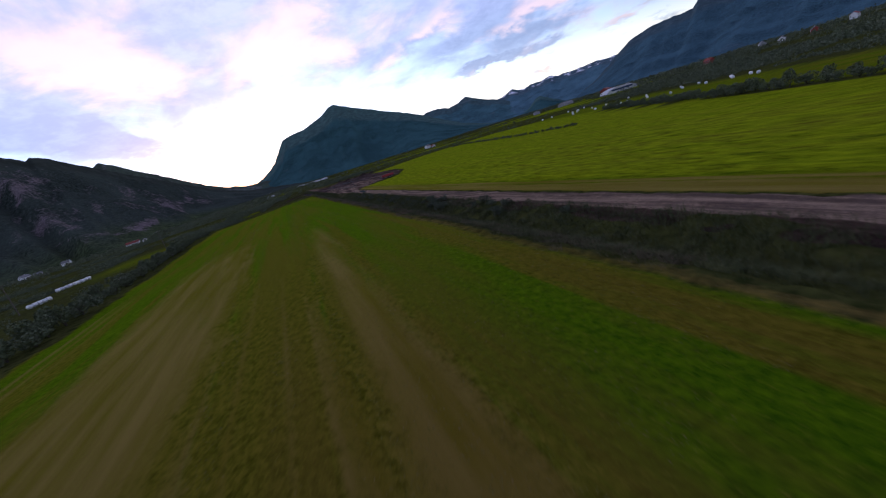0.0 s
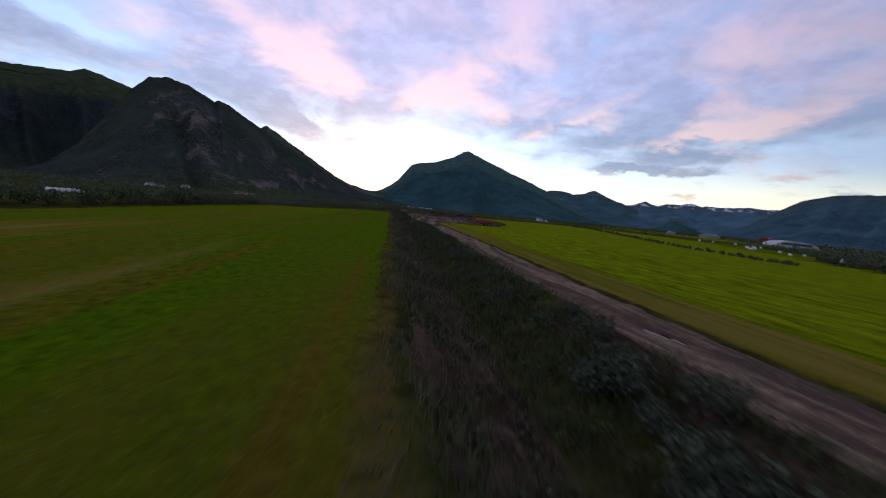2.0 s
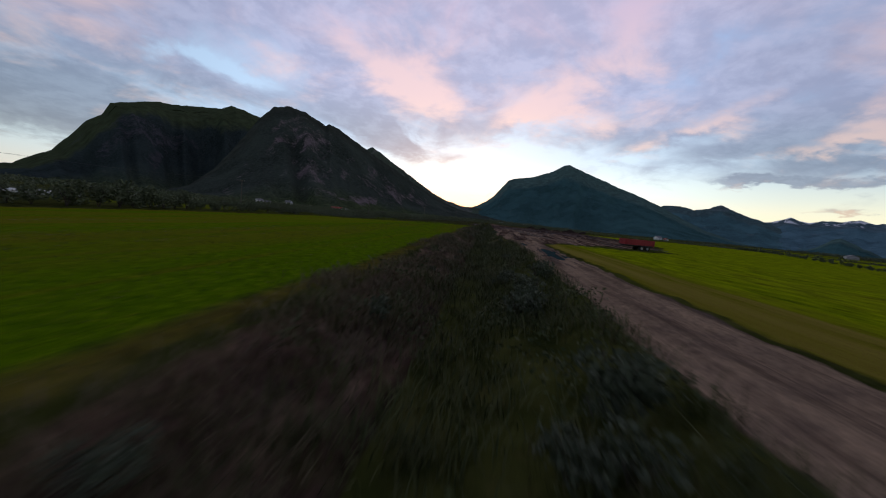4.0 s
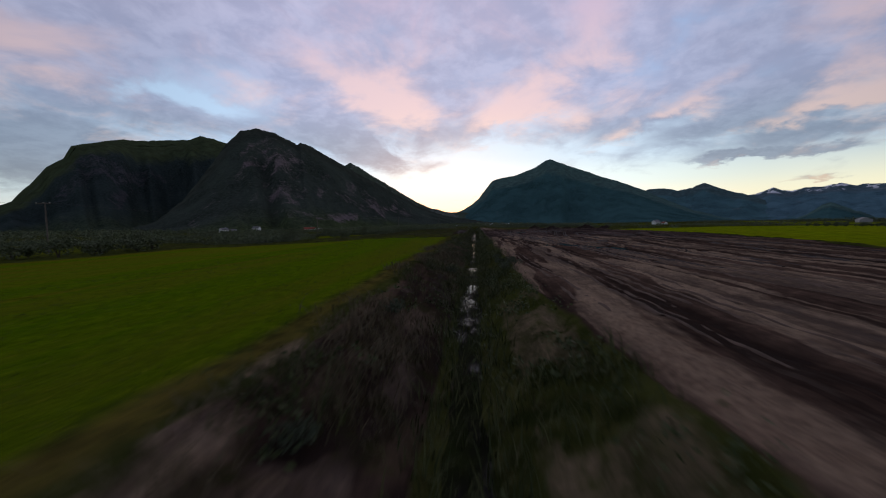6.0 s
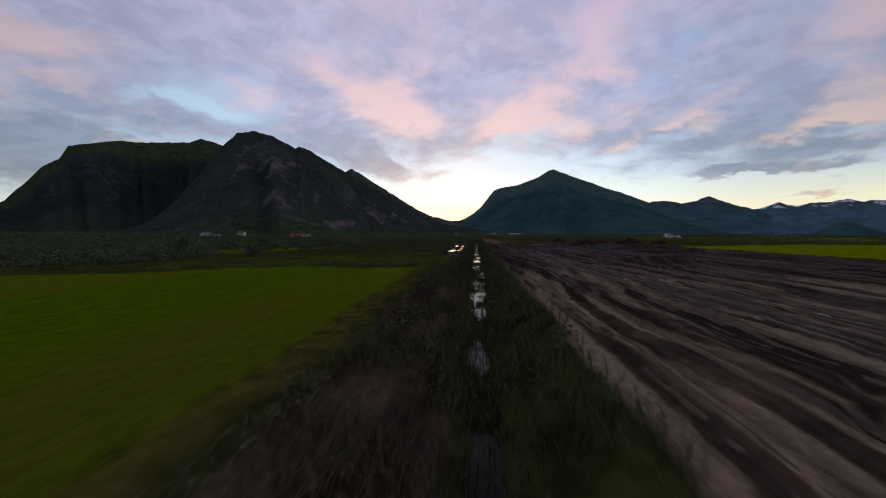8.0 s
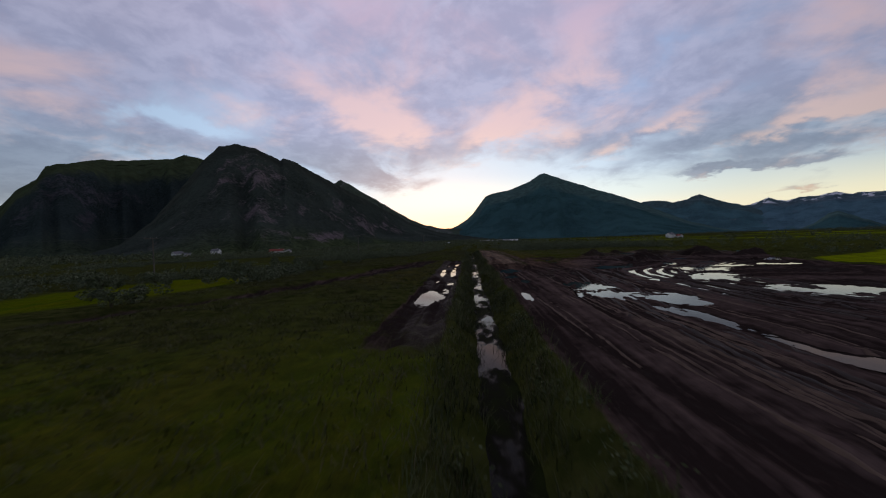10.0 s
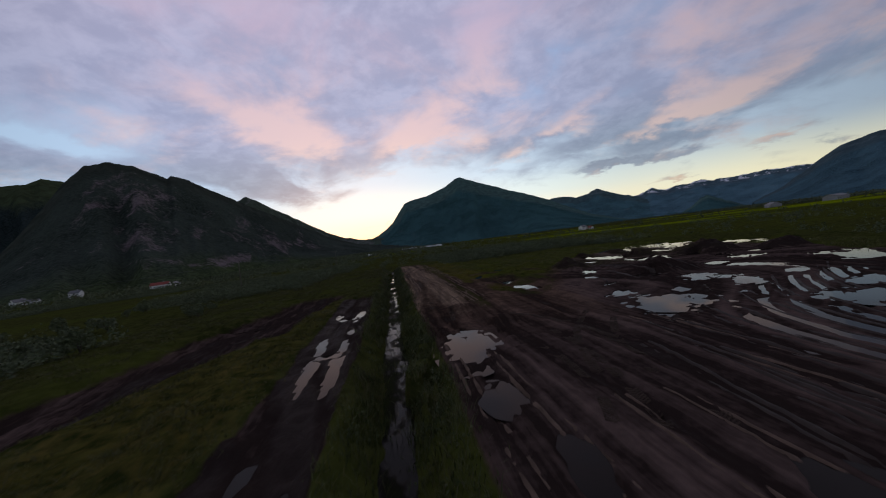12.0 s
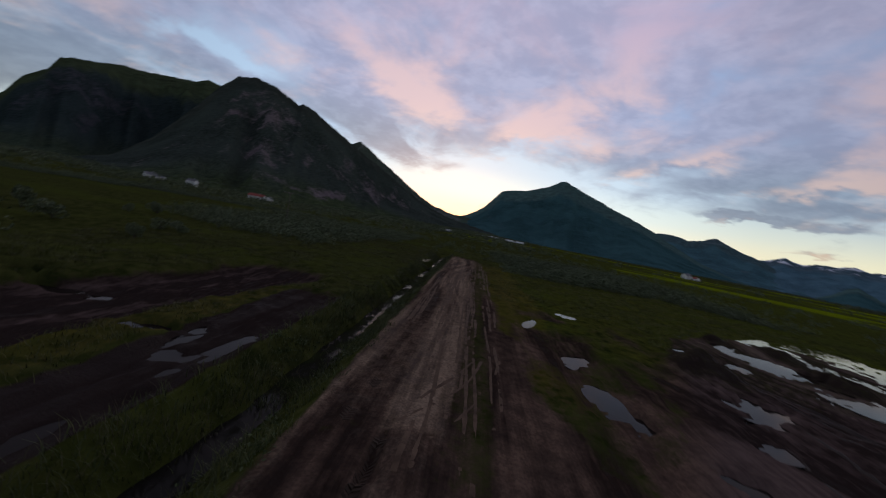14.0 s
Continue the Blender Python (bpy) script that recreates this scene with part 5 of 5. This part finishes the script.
def trailer(x, y, turn):
    z = ground_z(x, y)
    root = empty("farm_trailer", pose(x, y, z, 0, 0, turn) @ Matrix.Diagonal((0.82, 0.82, 0.82, 1)))
    L, W = 6.7, 2.45
    bed = 1.15
    bm = bmesh.new()
    box(bm, (L, W, 0.12), (0, 0, bed), bevel=0.02)
    part("floor", bm, DARK_STEEL, root)
    for s in (-1, 1):
        bm = bmesh.new()
        box(bm, (L, 0.06, 1.05), (0, s * (W / 2 - 0.03), bed + 0.585), bevel=0.012)
        for k in range(7):
            box(bm, (0.10, 0.07, 1.0), (-L / 2 + 0.25 + k * (L - 0.5) / 6, s * (W / 2 + 0.03), bed + 0.575), bevel=0.012)
        box(bm, (L + 0.04, 0.14, 0.12), (0, s * (W / 2), bed + 1.14), bevel=0.02)
        part("side_panel", bm, RED, root)
        bm = bmesh.new()
        box(bm, (0.06, W - 0.14, 1.05), (s * (L / 2 - 0.03), 0, bed + 0.585), bevel=0.012)
        for k in range(3):
            box(bm, (0.07, 0.10, 1.0), (s * (L / 2 + 0.03), -0.8 + k * 0.8, bed + 0.575), bevel=0.012)
        part("end_panel", bm, RED, root)
    bm = bmesh.new()
    for s in (-1, 1):
        box(bm, (L - 0.2, 0.14, 0.24), (0, s * 0.5, bed - 0.18), bevel=0.01)
    for k in range(4):
        box(bm, (0.12, 1.0, 0.16), (-2.4 + k * 1.6, 0, bed - 0.18))
    part("chassis", bm, DARK_STEEL, root)
    bm = bmesh.new()
    tube(bm, (-L / 2 + 0.3, 0.45, bed - 0.2), (-L / 2 - 1.5, 0.05, 0.62), 0.07, 0.06, 8)
    tube(bm, (-L / 2 + 0.3, -0.45, bed - 0.2), (-L / 2 - 1.5, -0.05, 0.62), 0.07, 0.06, 8)
    box(bm, (0.35, 0.16, 0.08), (-L / 2 - 1.6, 0, 0.6), bevel=0.02)
    part("drawbar", bm, DARK_STEEL, root)
    bm = bmesh.new()
    tube(bm, (-L / 2 - 0.9, 0.2, 0.9), (-L / 2 - 0.9, 0.2, 0.03), 0.05, 0.05, 8)
    box(bm, (0.25, 0.25, 0.04), (-L / 2 - 0.9, 0.2, 0.02))
    part("jack", bm, DARK_STEEL, root)
    for ax in (0.55, 1.85):
        bm = bmesh.new()
        tube(bm, (ax, -1.0, 0.56), (ax, 1.0, 0.56), 0.07, 0.07, 8)
        box(bm, (0.9, 0.1, 0.12), (ax, 0.5, 0.78))
        box(bm, (0.9, 0.1, 0.12), (ax, -0.5, 0.78))
        part("axle", bm, DARK_STEEL, root)
        for s in (-1, 1):
            bm = bmesh.new()
            got = bmesh.ops.create_cone(bm, cap_ends=True, segments=28, radius1=0.56, radius2=0.56, depth=0.42, matrix=Matrix.Translation((ax, s * 1.0, 0.56)) @ Matrix.Rotation(math.pi / 2, 4, "X"))
            bmesh.ops.bevel(bm, geom=[e for e in bm.edges if len(e.link_faces) == 2 and e.calc_face_angle(0) > 1], offset=0.08, segments=3, affect="EDGES")
            tyre = part("wheel", bm, RUBBER, root)
            bm = bmesh.new()
            tube(bm, (ax, s * 1.19, 0.56), (ax, s * 1.23, 0.56), 0.30, 0.26, 20)
            part("rim", bm, RIM, tyre)
    for s in (-1, 1):
        bm = bmesh.new()
        box(bm, (0.06, 0.22, 0.12), (L / 2 + 0.05, s * 0.95, bed - 0.1), bevel=0.01)
        part("tail_light", bm, RED_ROOF, root)
    tagged(root, "red tipping farm trailer parked on grass beside mud", "trailer")


trailer(27.0, 181.8, 14.4)


def pole_line(spots):
    heads = []
    for (x, y, tall, turn) in spots:
        z = ground_z(x, y)
        root = empty("power_pole", pose(x, y, z, 0, 0, turn))
        bm = bmesh.new()
        tube(bm, (0, 0, -0.3), (0, 0, tall), 0.15, 0.10, 12)
        part("pole", bm, WOOD, root)
        bm = bmesh.new()
        box(bm, (2.6, 0.12, 0.14), (-0.45, 0.12, tall - 0.25), bevel=0.015)
        part("crossarm", bm, WOOD, root)
        bm = bmesh.new()
        tube(bm, (-0.9, 0.12, tall - 0.35), (0, 0.08, tall - 1.1), 0.03, 0.03, 6)
        part("brace", bm, DARK_STEEL, root)
        for ox in (-1.6, -0.45, 0.7):
            bm = bmesh.new()
            tube(bm, (ox, 0.12, tall - 0.18), (ox, 0.12, tall + 0.06), 0.05, 0.03, 8)
            tube(bm, (ox, 0.12, tall - 0.08), (ox, 0.12, tall - 0.04), 0.08, 0.08, 8)
            part("insulator", bm, RIM, root)
        tagged(root, "weathered wooden power pole with a single crossarm", "power pole", "poles of the power line")
        heads.append([Matrix(pose(x, y, z, 0, 0, turn)) @ Vector((ox, 0.12, tall + 0.06)) for ox in (-1.6, -0.45, 0.7)])
    for a, b in zip(heads, heads[1:]):
        for p, q in zip(a, b):
            bm = bmesh.new()
            last = p
            for k in range(1, 17):
                f = k / 16
                w = p.lerp(q, f) - Vector((0, 0, 1.4 * 4 * f * (1 - f)))
                tube(bm, last, w, 0.007, 0.007, 4)
                last = w
            me = bpy.data.meshes.new("power_cable")
            bm.to_mesh(me)
            bm.free()
            me.materials.append(WIRE)
            tagged(new("power_cable", me), "thin grey power cable sagging between two poles", "cable", "cables of the power line")


pole_line([(-98, 143, 9.2, 10), (-81.6, 232, 9.6, 11), (-65.2, 320.5, 8.6, 11), (-48.5, 409, 9.0, 11), (-31, 500, 9.0, 11)])


def house(x, y, turn, length, width, eaves, rise, wall, roof, label, category="house", chimney=True, rows=1, per=4):
    z = ground_z(x, y)
    root = empty(category.replace(" ", "_"), pose(x, y, z, 0, 0, turn))
    bm = bmesh.new()
    a, b = length / 2, width / 2
    ring = [(-a, -b), (a, -b), (a, b), (-a, b)]
    low = [bm.verts.new((u, v, -0.6)) for u, v in ring]
    high = [bm.verts.new((u, v, eaves)) for u, v in ring]
    ridge = [bm.verts.new((-a, 0, eaves + rise)), bm.verts.new((a, 0, eaves + rise))]
    bm.faces.new((low[0], low[1], high[1], high[0]))
    bm.faces.new((low[2], low[3], high[3], high[2]))
    bm.faces.new((low[1], low[2], high[2], ridge[1], high[1]))
    bm.faces.new((low[3], low[0], high[0], ridge[0], high[3]))
    bm.faces.new((high[0], high[1], ridge[1], ridge[0]))
    bm.faces.new((high[2], high[3], ridge[0], ridge[1]))
    bmesh.ops.recalc_face_normals(bm, faces=bm.faces)
    part("wall", bm, wall, root)
    slope = math.atan2(rise, b)
    run_ = math.hypot(rise, b) + 0.5
    top = None
    for s in (-1, 1):
        bm = bmesh.new()
        box(bm, (length + 0.8, run_, 0.18), (0, s * (b + 0.25) / 2, eaves + rise / 2 + 0.02), tilt=-s * slope, bevel=0.02)
        top = part("roof", bm, roof, root)
    if chimney:
        bm = bmesh.new()
        box(bm, (0.8, 0.8, 1.6), (length * 0.18, 0, eaves + rise + 0.35), bevel=0.03)
        part("chimney", bm, GREY_WALL, top)
    for r in range(rows):
        h = 1.5 + r * 2.6
        for k in range(per):
            u = -a + (k + 0.5) * length / per
            for s in (-1, 1):
                bm = bmesh.new()
                box(bm, (1.25, 0.10, 1.25), (u, s * (b + 0.03), h), bevel=0.02)
                win = part("window", bm, WHITE_WALL, root)
                bm = bmesh.new()
                box(bm, (1.0, 0.04, 1.0), (u, s * (b + 0.09), h))
                part("pane", bm, GLASS, win)
    bm = bmesh.new()
    box(bm, (1.0, 0.10, 2.05), (a * 0.5 - 0.9, -b - 0.08, 1.0), bevel=0.02)
    part("door", bm, RED_WALL, root)
    return tagged(root, label, category, "farm buildings in the valley")


house(-246, 722, 8, 17, 8, 3.2, 2.6, WHITE_WALL, RED_ROOF, "long white farmhouse with a red tiled roof", per=6)
house(-228, 716, 95, 8, 6, 2.6, 2.0, WHITE_WALL, GREY_ROOF, "small white outbuilding with a grey roof", "outbuilding", False, per=2)
house(-337, 736, 4, 10, 8, 5.4, 2.8, WHITE_WALL, GREY_ROOF, "two-storey white house with a grey roof", rows=2, per=3)
house(-386, 730, 70, 12, 8, 3.6, 3.0, WHITE_WALL, GREY_ROOF, "white farmhouse standing among dark trees", per=4)
house(-366, 722, 20, 9, 6, 2.6, 1.8, WHITE_WALL, GREY_ROOF, "low white shed beside the farmhouse", "outbuilding", False, per=3)
house(354, 950, 30, 14, 9, 5.4, 3.2, WHITE_WALL, GREY_ROOF, "tall white house on the valley floor", rows=2, per=4)
house(372, 956, 100, 10, 7, 3.0, 2.4, WHITE_WALL, RED_ROOF, "white cottage with a red roof", per=3)
house(634, 748, 20, 44, 16, 5.0, 3.0, GREY_WALL, GREY_ROOF, "long grey barn with a low roof", "barn", False, per=9)
house(703, 635, 35, 34, 12, 3.5, 3.0, WHITE_WALL, GREY_ROOF, "white barn with a grey sheet roof", "barn", False, per=7)
house(683, 673, 35, 50, 18, 6.0, 4.4, RED_WALL, RED_ROOF, "long red barn at the foot of the mountain", "barn", False, per=9)
house(591, 802, 60, 24, 14, 4.6, 3.0, GREY_WALL, GREY_ROOF, "grey barn with a sheet roof", "barn", False, per=5)
for k, (hx, hy, turn) in enumerate([(640, 330, 20), (600, 400, 80), (690, 380, 40), (720, 290, 10), (650, 300, 30)]):
    house(hx, hy, turn, 11, 8, 3.4 + (k % 2) * 1.8, 2.8, (WHITE_WALL, RED_WALL, GREY_WALL)[k % 3], (GREY_ROOF, RED_ROOF)[k % 2], ("white wooden house with a grey roof", "red wooden house with a red roof", "grey wooden house on the far pasture")[k % 3], rows=1 + k % 2, per=4)


def arched_hall(x, y, turn, length, width, tall):
    z = ground_z(x, y)
    root = empty("sports_hall", pose(x, y, z, 0, 0, turn))
    n = 18
    bm = bmesh.new()
    rings = []
    for u in (-length / 2, length / 2):
        rings.append([bm.verts.new((u, math.cos(math.pi * k / n) * width / 2, 1.0 + math.sin(math.pi * k / n) * tall)) for k in range(n + 1)])
    for k in range(n):
        bm.faces.new((rings[0][k], rings[0][k + 1], rings[1][k + 1], rings[1][k]))
    bmesh.ops.solidify(bm, geom=bm.faces[:], thickness=0.3)
    part("roof", bm, TARP, root, "white arched membrane roof")
    for s in (-1, 1):
        bm = bmesh.new()
        vs = [bm.verts.new((s * (length / 2 - 0.6), -width / 2 + 0.3, -0.6))] + [bm.verts.new((s * (length / 2 - 0.6), -math.cos(math.pi * k / n) * (width / 2 - 0.3), 1.0 + math.sin(math.pi * k / n) * (tall - 0.3))) for k in range(n + 1)] + [bm.verts.new((s * (length / 2 - 0.6), width / 2 - 0.3, -0.6))]
        bm.faces.new(vs)
        bmesh.ops.solidify(bm, geom=bm.faces[:], thickness=0.25)
        end = part("end_wall", bm, WHITE_WALL, root, "white end wall with a dark blue band")
        bm = bmesh.new()
        box(bm, (0.3, width * 0.7, 2.6), (s * (length / 2 - 0.45), 0, 4.6), bevel=0.03)
        part("band", bm, BLUE_WALL, end, "dark blue band")
        bm = bmesh.new()
        box(bm, (0.3, 7, 3.0), (s * (length / 2 - 0.45), 0, 1.6), bevel=0.03)
        part("door", bm, GREY_WALL, end)
    for s in (-1, 1):
        bm = bmesh.new()
        box(bm, (length - 0.4, 0.3, 1.7), (0, s * (width / 2 - 0.2), 0.2), bevel=0.02)
        part("side_wall", bm, GREY_WALL, root)
    tagged(root, "large hall with a white arched roof and blue end", "hall")


arched_hall(518, 492, 62, 38, 46, 7.6)


def bale():
    bm = bmesh.new()
    bmesh.ops.create_cone(bm, cap_ends=True, segments=20, radius1=0.66, radius2=0.66, depth=1.22, matrix=Matrix.Translation((0, 0, 0.64)) @ Matrix.Rotation(math.pi / 2, 4, "X"))
    bmesh.ops.bevel(bm, geom=[e for e in bm.edges if len(e.link_faces) == 2 and e.calc_face_angle(0) > 1], offset=0.12, segments=3, affect="EDGES")
    me = bpy.data.meshes.new("silage_bale")
    bm.to_mesh(me)
    bm.free()
    me.shade_smooth()
    me.materials.append(WRAP)
    return tagged(new("silage_bale", me), "round silage bale wrapped in white film", "bale", "wrapped bales on the fields")


first = bale()
g = random.Random(17)
spots = [(-107.5 + k * 0.75, 186 + k * 1.35) for k in range(9)] + [(-99.8 + k * 0.6, 152 + k * 1.4) for k in range(5)]
spots += [(float(right_border(by)) + g.uniform(10, 60), by) for by in [g.uniform(100, 290) for _ in range(28)]]
for k, (bx, by) in enumerate(spots):
    m = pose(bx, by, ground_z(bx, by) - 0.03, 0, 0, g.uniform(0, 180))
    if k == 0:
        first.matrix_world = m
    else:
        copy_thing(first, m)


def greenhouse(x, y, turn, length):
    z = ground_z(x, y)
    root = empty("polytunnel", pose(x, y, z, 0, 0, turn))
    n, w = 12, 4.0
    bm = bmesh.new()
    rings = [[bm.verts.new((u, math.cos(math.pi * k / n) * w, math.sin(math.pi * k / n) * 3.2)) for k in range(n + 1)] for u in (-length / 2, length / 2)]
    for k in range(n):
        bm.faces.new((rings[0][k], rings[0][k + 1], rings[1][k + 1], rings[1][k]))
    for r in rings:
        bm.faces.new(r)
    bmesh.ops.recalc_face_normals(bm, faces=bm.faces)
    part("cover", bm, TARP, root)
    bm = bmesh.new()
    box(bm, (length, 8.2, 0.2), (0, 0, 0.05), bevel=0.02)
    part("base_frame", bm, WOOD, root)
    tagged(root, "long low polytunnel under white sheeting", "polytunnel", "polytunnels in the valley")


for gx, gy, turn, length in ((36, 1050, 5, 30), (70, 1065, 5, 24), (95, 1080, 8, 18), (-40, 900, 20, 14)):
    greenhouse(gx, gy, turn, length)


# ---- wheel marks ----
RIDGE = plain("drying_mud", (0.150, 0.104, 0.078), 0.95, spread=0.5, scale=1.3, bump=0.4, specular=0.1)
LANE_RIDGE = plain("brown_earth", (0.150, 0.098, 0.066), 0.95, spread=0.5, scale=1.3, bump=0.4, specular=0.1)
TREAD = plain("printed_mud", (0.072, 0.050, 0.037), 0.95, spread=0.5, scale=1.3, bump=0.4, specular=0.1)
WET_RIDGE = plain("wet_mud", (0.050, 0.036, 0.029), 0.8, spread=0.5, scale=1.3, bump=0.4, specular=0.2)


def ridges(name, label, lines, material, wide=0.16, tall=0.07, floor=-9.0, seed=1):
    """Thin ridges pressed up beside wheel tracks, each along a line of places."""
    verts, quads, base = [], [], 0
    for k, (x, y) in enumerate(lines):
        dx, dy = np.gradient(x), np.gradient(y)
        d = np.hypot(dx, dy)
        nx, ny = -dy / d, dx / d
        w = wide * (0.5 + fractal(y / 1.3, x * 0 + k * 3.7, seed, 2))
        h = tall * (fractal(y / 2.6, x * 0 + k * 5.1, seed + 3, 3) - 0.42) * 2.8
        rows = []
        for side, rise in ((-1.0, -0.05), (-0.35, 0.75), (0.3, 1.0), (1.0, -0.05)):
            px, py = x + nx * w * side, y + ny * w * side
            rows.append(np.stack([px, py, np.where(rise < 0, -0.06, h * rise)], -1))
        verts.append(np.stack(rows, 1).reshape(-1, 3))
        i = base + np.arange(len(x) - 1)[:, None] * 4
        for c in range(3):
            quads.append(i + [c, c + 1, c + 5, c + 4])
        base += len(x) * 4
    verts = np.concatenate(verts)
    verts[:, 2] += np.maximum(terrain(verts[:, 0], verts[:, 1]), floor)
    me = quads_mesh(name, verts, np.concatenate(quads))
    me.materials.append(material)
    return tagged(new(name, me), label, "wheel ruts", kind="stuff")


def long_lines(count, x0, x1, y0, y1, seed, sway=2.0, pair=1.85):
    g = random.Random(seed)
    out = []
    for k in range(count):
        c = g.uniform(x0, x1)
        a, b = sorted((g.uniform(y0, y1), g.uniform(y0, y1)))
        if b - a < 14:
            a, b = max(y0, a - 10), min(y1, b + 10)
        y = run(a, b, 0.5)
        for w in (0.0, 0.42, pair, pair + 0.4):
            x = c + w + sway * (value_noise(y / 38 + c / 9, y * 0 + seed, seed) - 0.5) + 0.25 * (value_noise(y / 7, y * 0 + k, seed + 1) - 0.5)
            keep = x > right_lip(y) + 0.4
            if keep.all():
                out.append((x, y))
    return out


def swing_lines():
    g = random.Random(3)
    out = []
    for k in range(20):
        u = 16.5 + 0.55 * k
        y = run(266 + g.uniform(0, 8), 296 + g.uniform(0, 12), 0.4)
        out.append((u + np.clip(y - 287, 0, 30) ** 2 / 40 * min(1.3, max(0.4, (u - 10) / 10)) + 0.3 * (value_noise(y / 9, y * 0 + k // 3, 66) - 0.5), y))
    for k in range(9):
        c, y = 18 + 1.9 * k, run(305 + g.uniform(0, 8), 318 + g.uniform(0, 14), 0.4)
        out.append((c + 6 * np.sin((y - 305) / 14 + k * 0.3), y))
    return out


def crossing(ax, ay, bx, by, bow=0.6):
    t = np.linspace(0, 1, 30)
    return ax + (bx - ax) * t + bow * np.sin(t * math.pi), ay + (by - ay) * t


ridges("wheel_ruts", "pale drying ridges of wheel ruts along the stripped ground", long_lines(17, 3.0, 14.0, 168, 300, 11), RIDGE, 0.12, 0.06, seed=5)
ridges("wheel_ruts", "dark wet ridges of wheel ruts across the mud", long_lines(16, 9.0, 36.0, 186, 298, 12, 5.0), WET_RIDGE, 0.16, 0.08, seed=7)
ridges("wheel_ruts", "curved wheel ruts swinging round the flooded ground", swing_lines(), WET_RIDGE, 0.15, 0.10, seed=9)
ridges("wheel_ruts", "parallel wheel ruts on the brown earth track", long_lines(11, 2.7, 8.0, 309, 390, 13, 0.9) + [crossing(5.4, 313.2, 8.5, 321.3), crossing(6.1, 311.3, 9.6, 322.1), crossing(5.9, 315.2, 8.5, 322.8, 0.2)], LANE_RIDGE, 0.17, 0.035, seed=15)
ridges("wheel_ruts", "thin mud ridges standing out of the flooded road", [(cx + 0.12 * np.sin(run(136, 165, 0.5) / 3 + cx), run(136, 165, 0.5)) for cx in (5.05, 6.1, 6.35, 7.45, 7.95)], RIDGE, 0.11, 0.06, pool_level(6, 150) + 0.01, seed=17)


def tread(name, label, lines, material, wide=0.2, pitch=0.17):
    """Slanting bars printed by tractor tyres, in two rows that meet in the middle."""
    verts, quads, base = [], [], 0
    for x, y in lines:
        dx, dy = np.gradient(x), np.gradient(y)
        d = np.hypot(dx, dy)
        far = np.concatenate([[0], np.cumsum(d[1:])])
        s = run(0, far[-1], pitch)
        s = s[value_noise(s / 0.9, s * 0 + x[0], 19) > 0.45]
        cx, cy = np.interp(s, far, x), np.interp(s, far, y)
        tx, ty = np.interp(s, far, dx / d), np.interp(s, far, dy / d)
        for side in (-1, 1):
            ox, oy = cx + tx * pitch * 0.5 * (side > 0), cy + ty * pitch * 0.5 * (side > 0)
            rows = []
            for across, ahead in ((0.02, -0.03), (0.02, 0.05), (1.0, 0.19), (1.0, 0.11)):
                px, py = ox - ty * side * wide * across + tx * ahead, oy + tx * side * wide * across + ty * ahead
                rows.append(np.stack([px, py, px * 0 + 0.02], -1))
            low = [r - (0, 0, 0.09) for r in rows]
            verts.append(np.stack(rows + low, 1).reshape(-1, 3))
            i = base + np.arange(len(s))[:, None] * 8
            quads += [i + [0, 1, 2, 3], i + [0, 4, 5, 1], i + [1, 5, 6, 2], i + [2, 6, 7, 3], i + [3, 7, 4, 0]]
            base += len(s) * 8
    verts = np.concatenate(verts)
    verts[:, 2] += terrain(verts[:, 0], verts[:, 1])
    me = quads_mesh(name, verts, np.concatenate(quads), False)
    me.materials.append(material)
    return tagged(new(name, me), label, "tyre tracks", kind="stuff")


tread("tyre_tracks", "tractor tyre prints in drying mud", [crossing(7.6, 287, 9.4, 301), crossing(9.4, 287, 11.2, 301), crossing(8.2, 292, 13.6, 303, -0.8), crossing(10.0, 291, 15.2, 302, -0.8), crossing(6.4, 288, 7.6, 296),
                                                           crossing(2.9, 306.5, 3.9, 316, 0.1), crossing(4.6, 306.5, 5.2, 313, 0.1), crossing(11.5, 296, 8.8, 306)], TREAD)
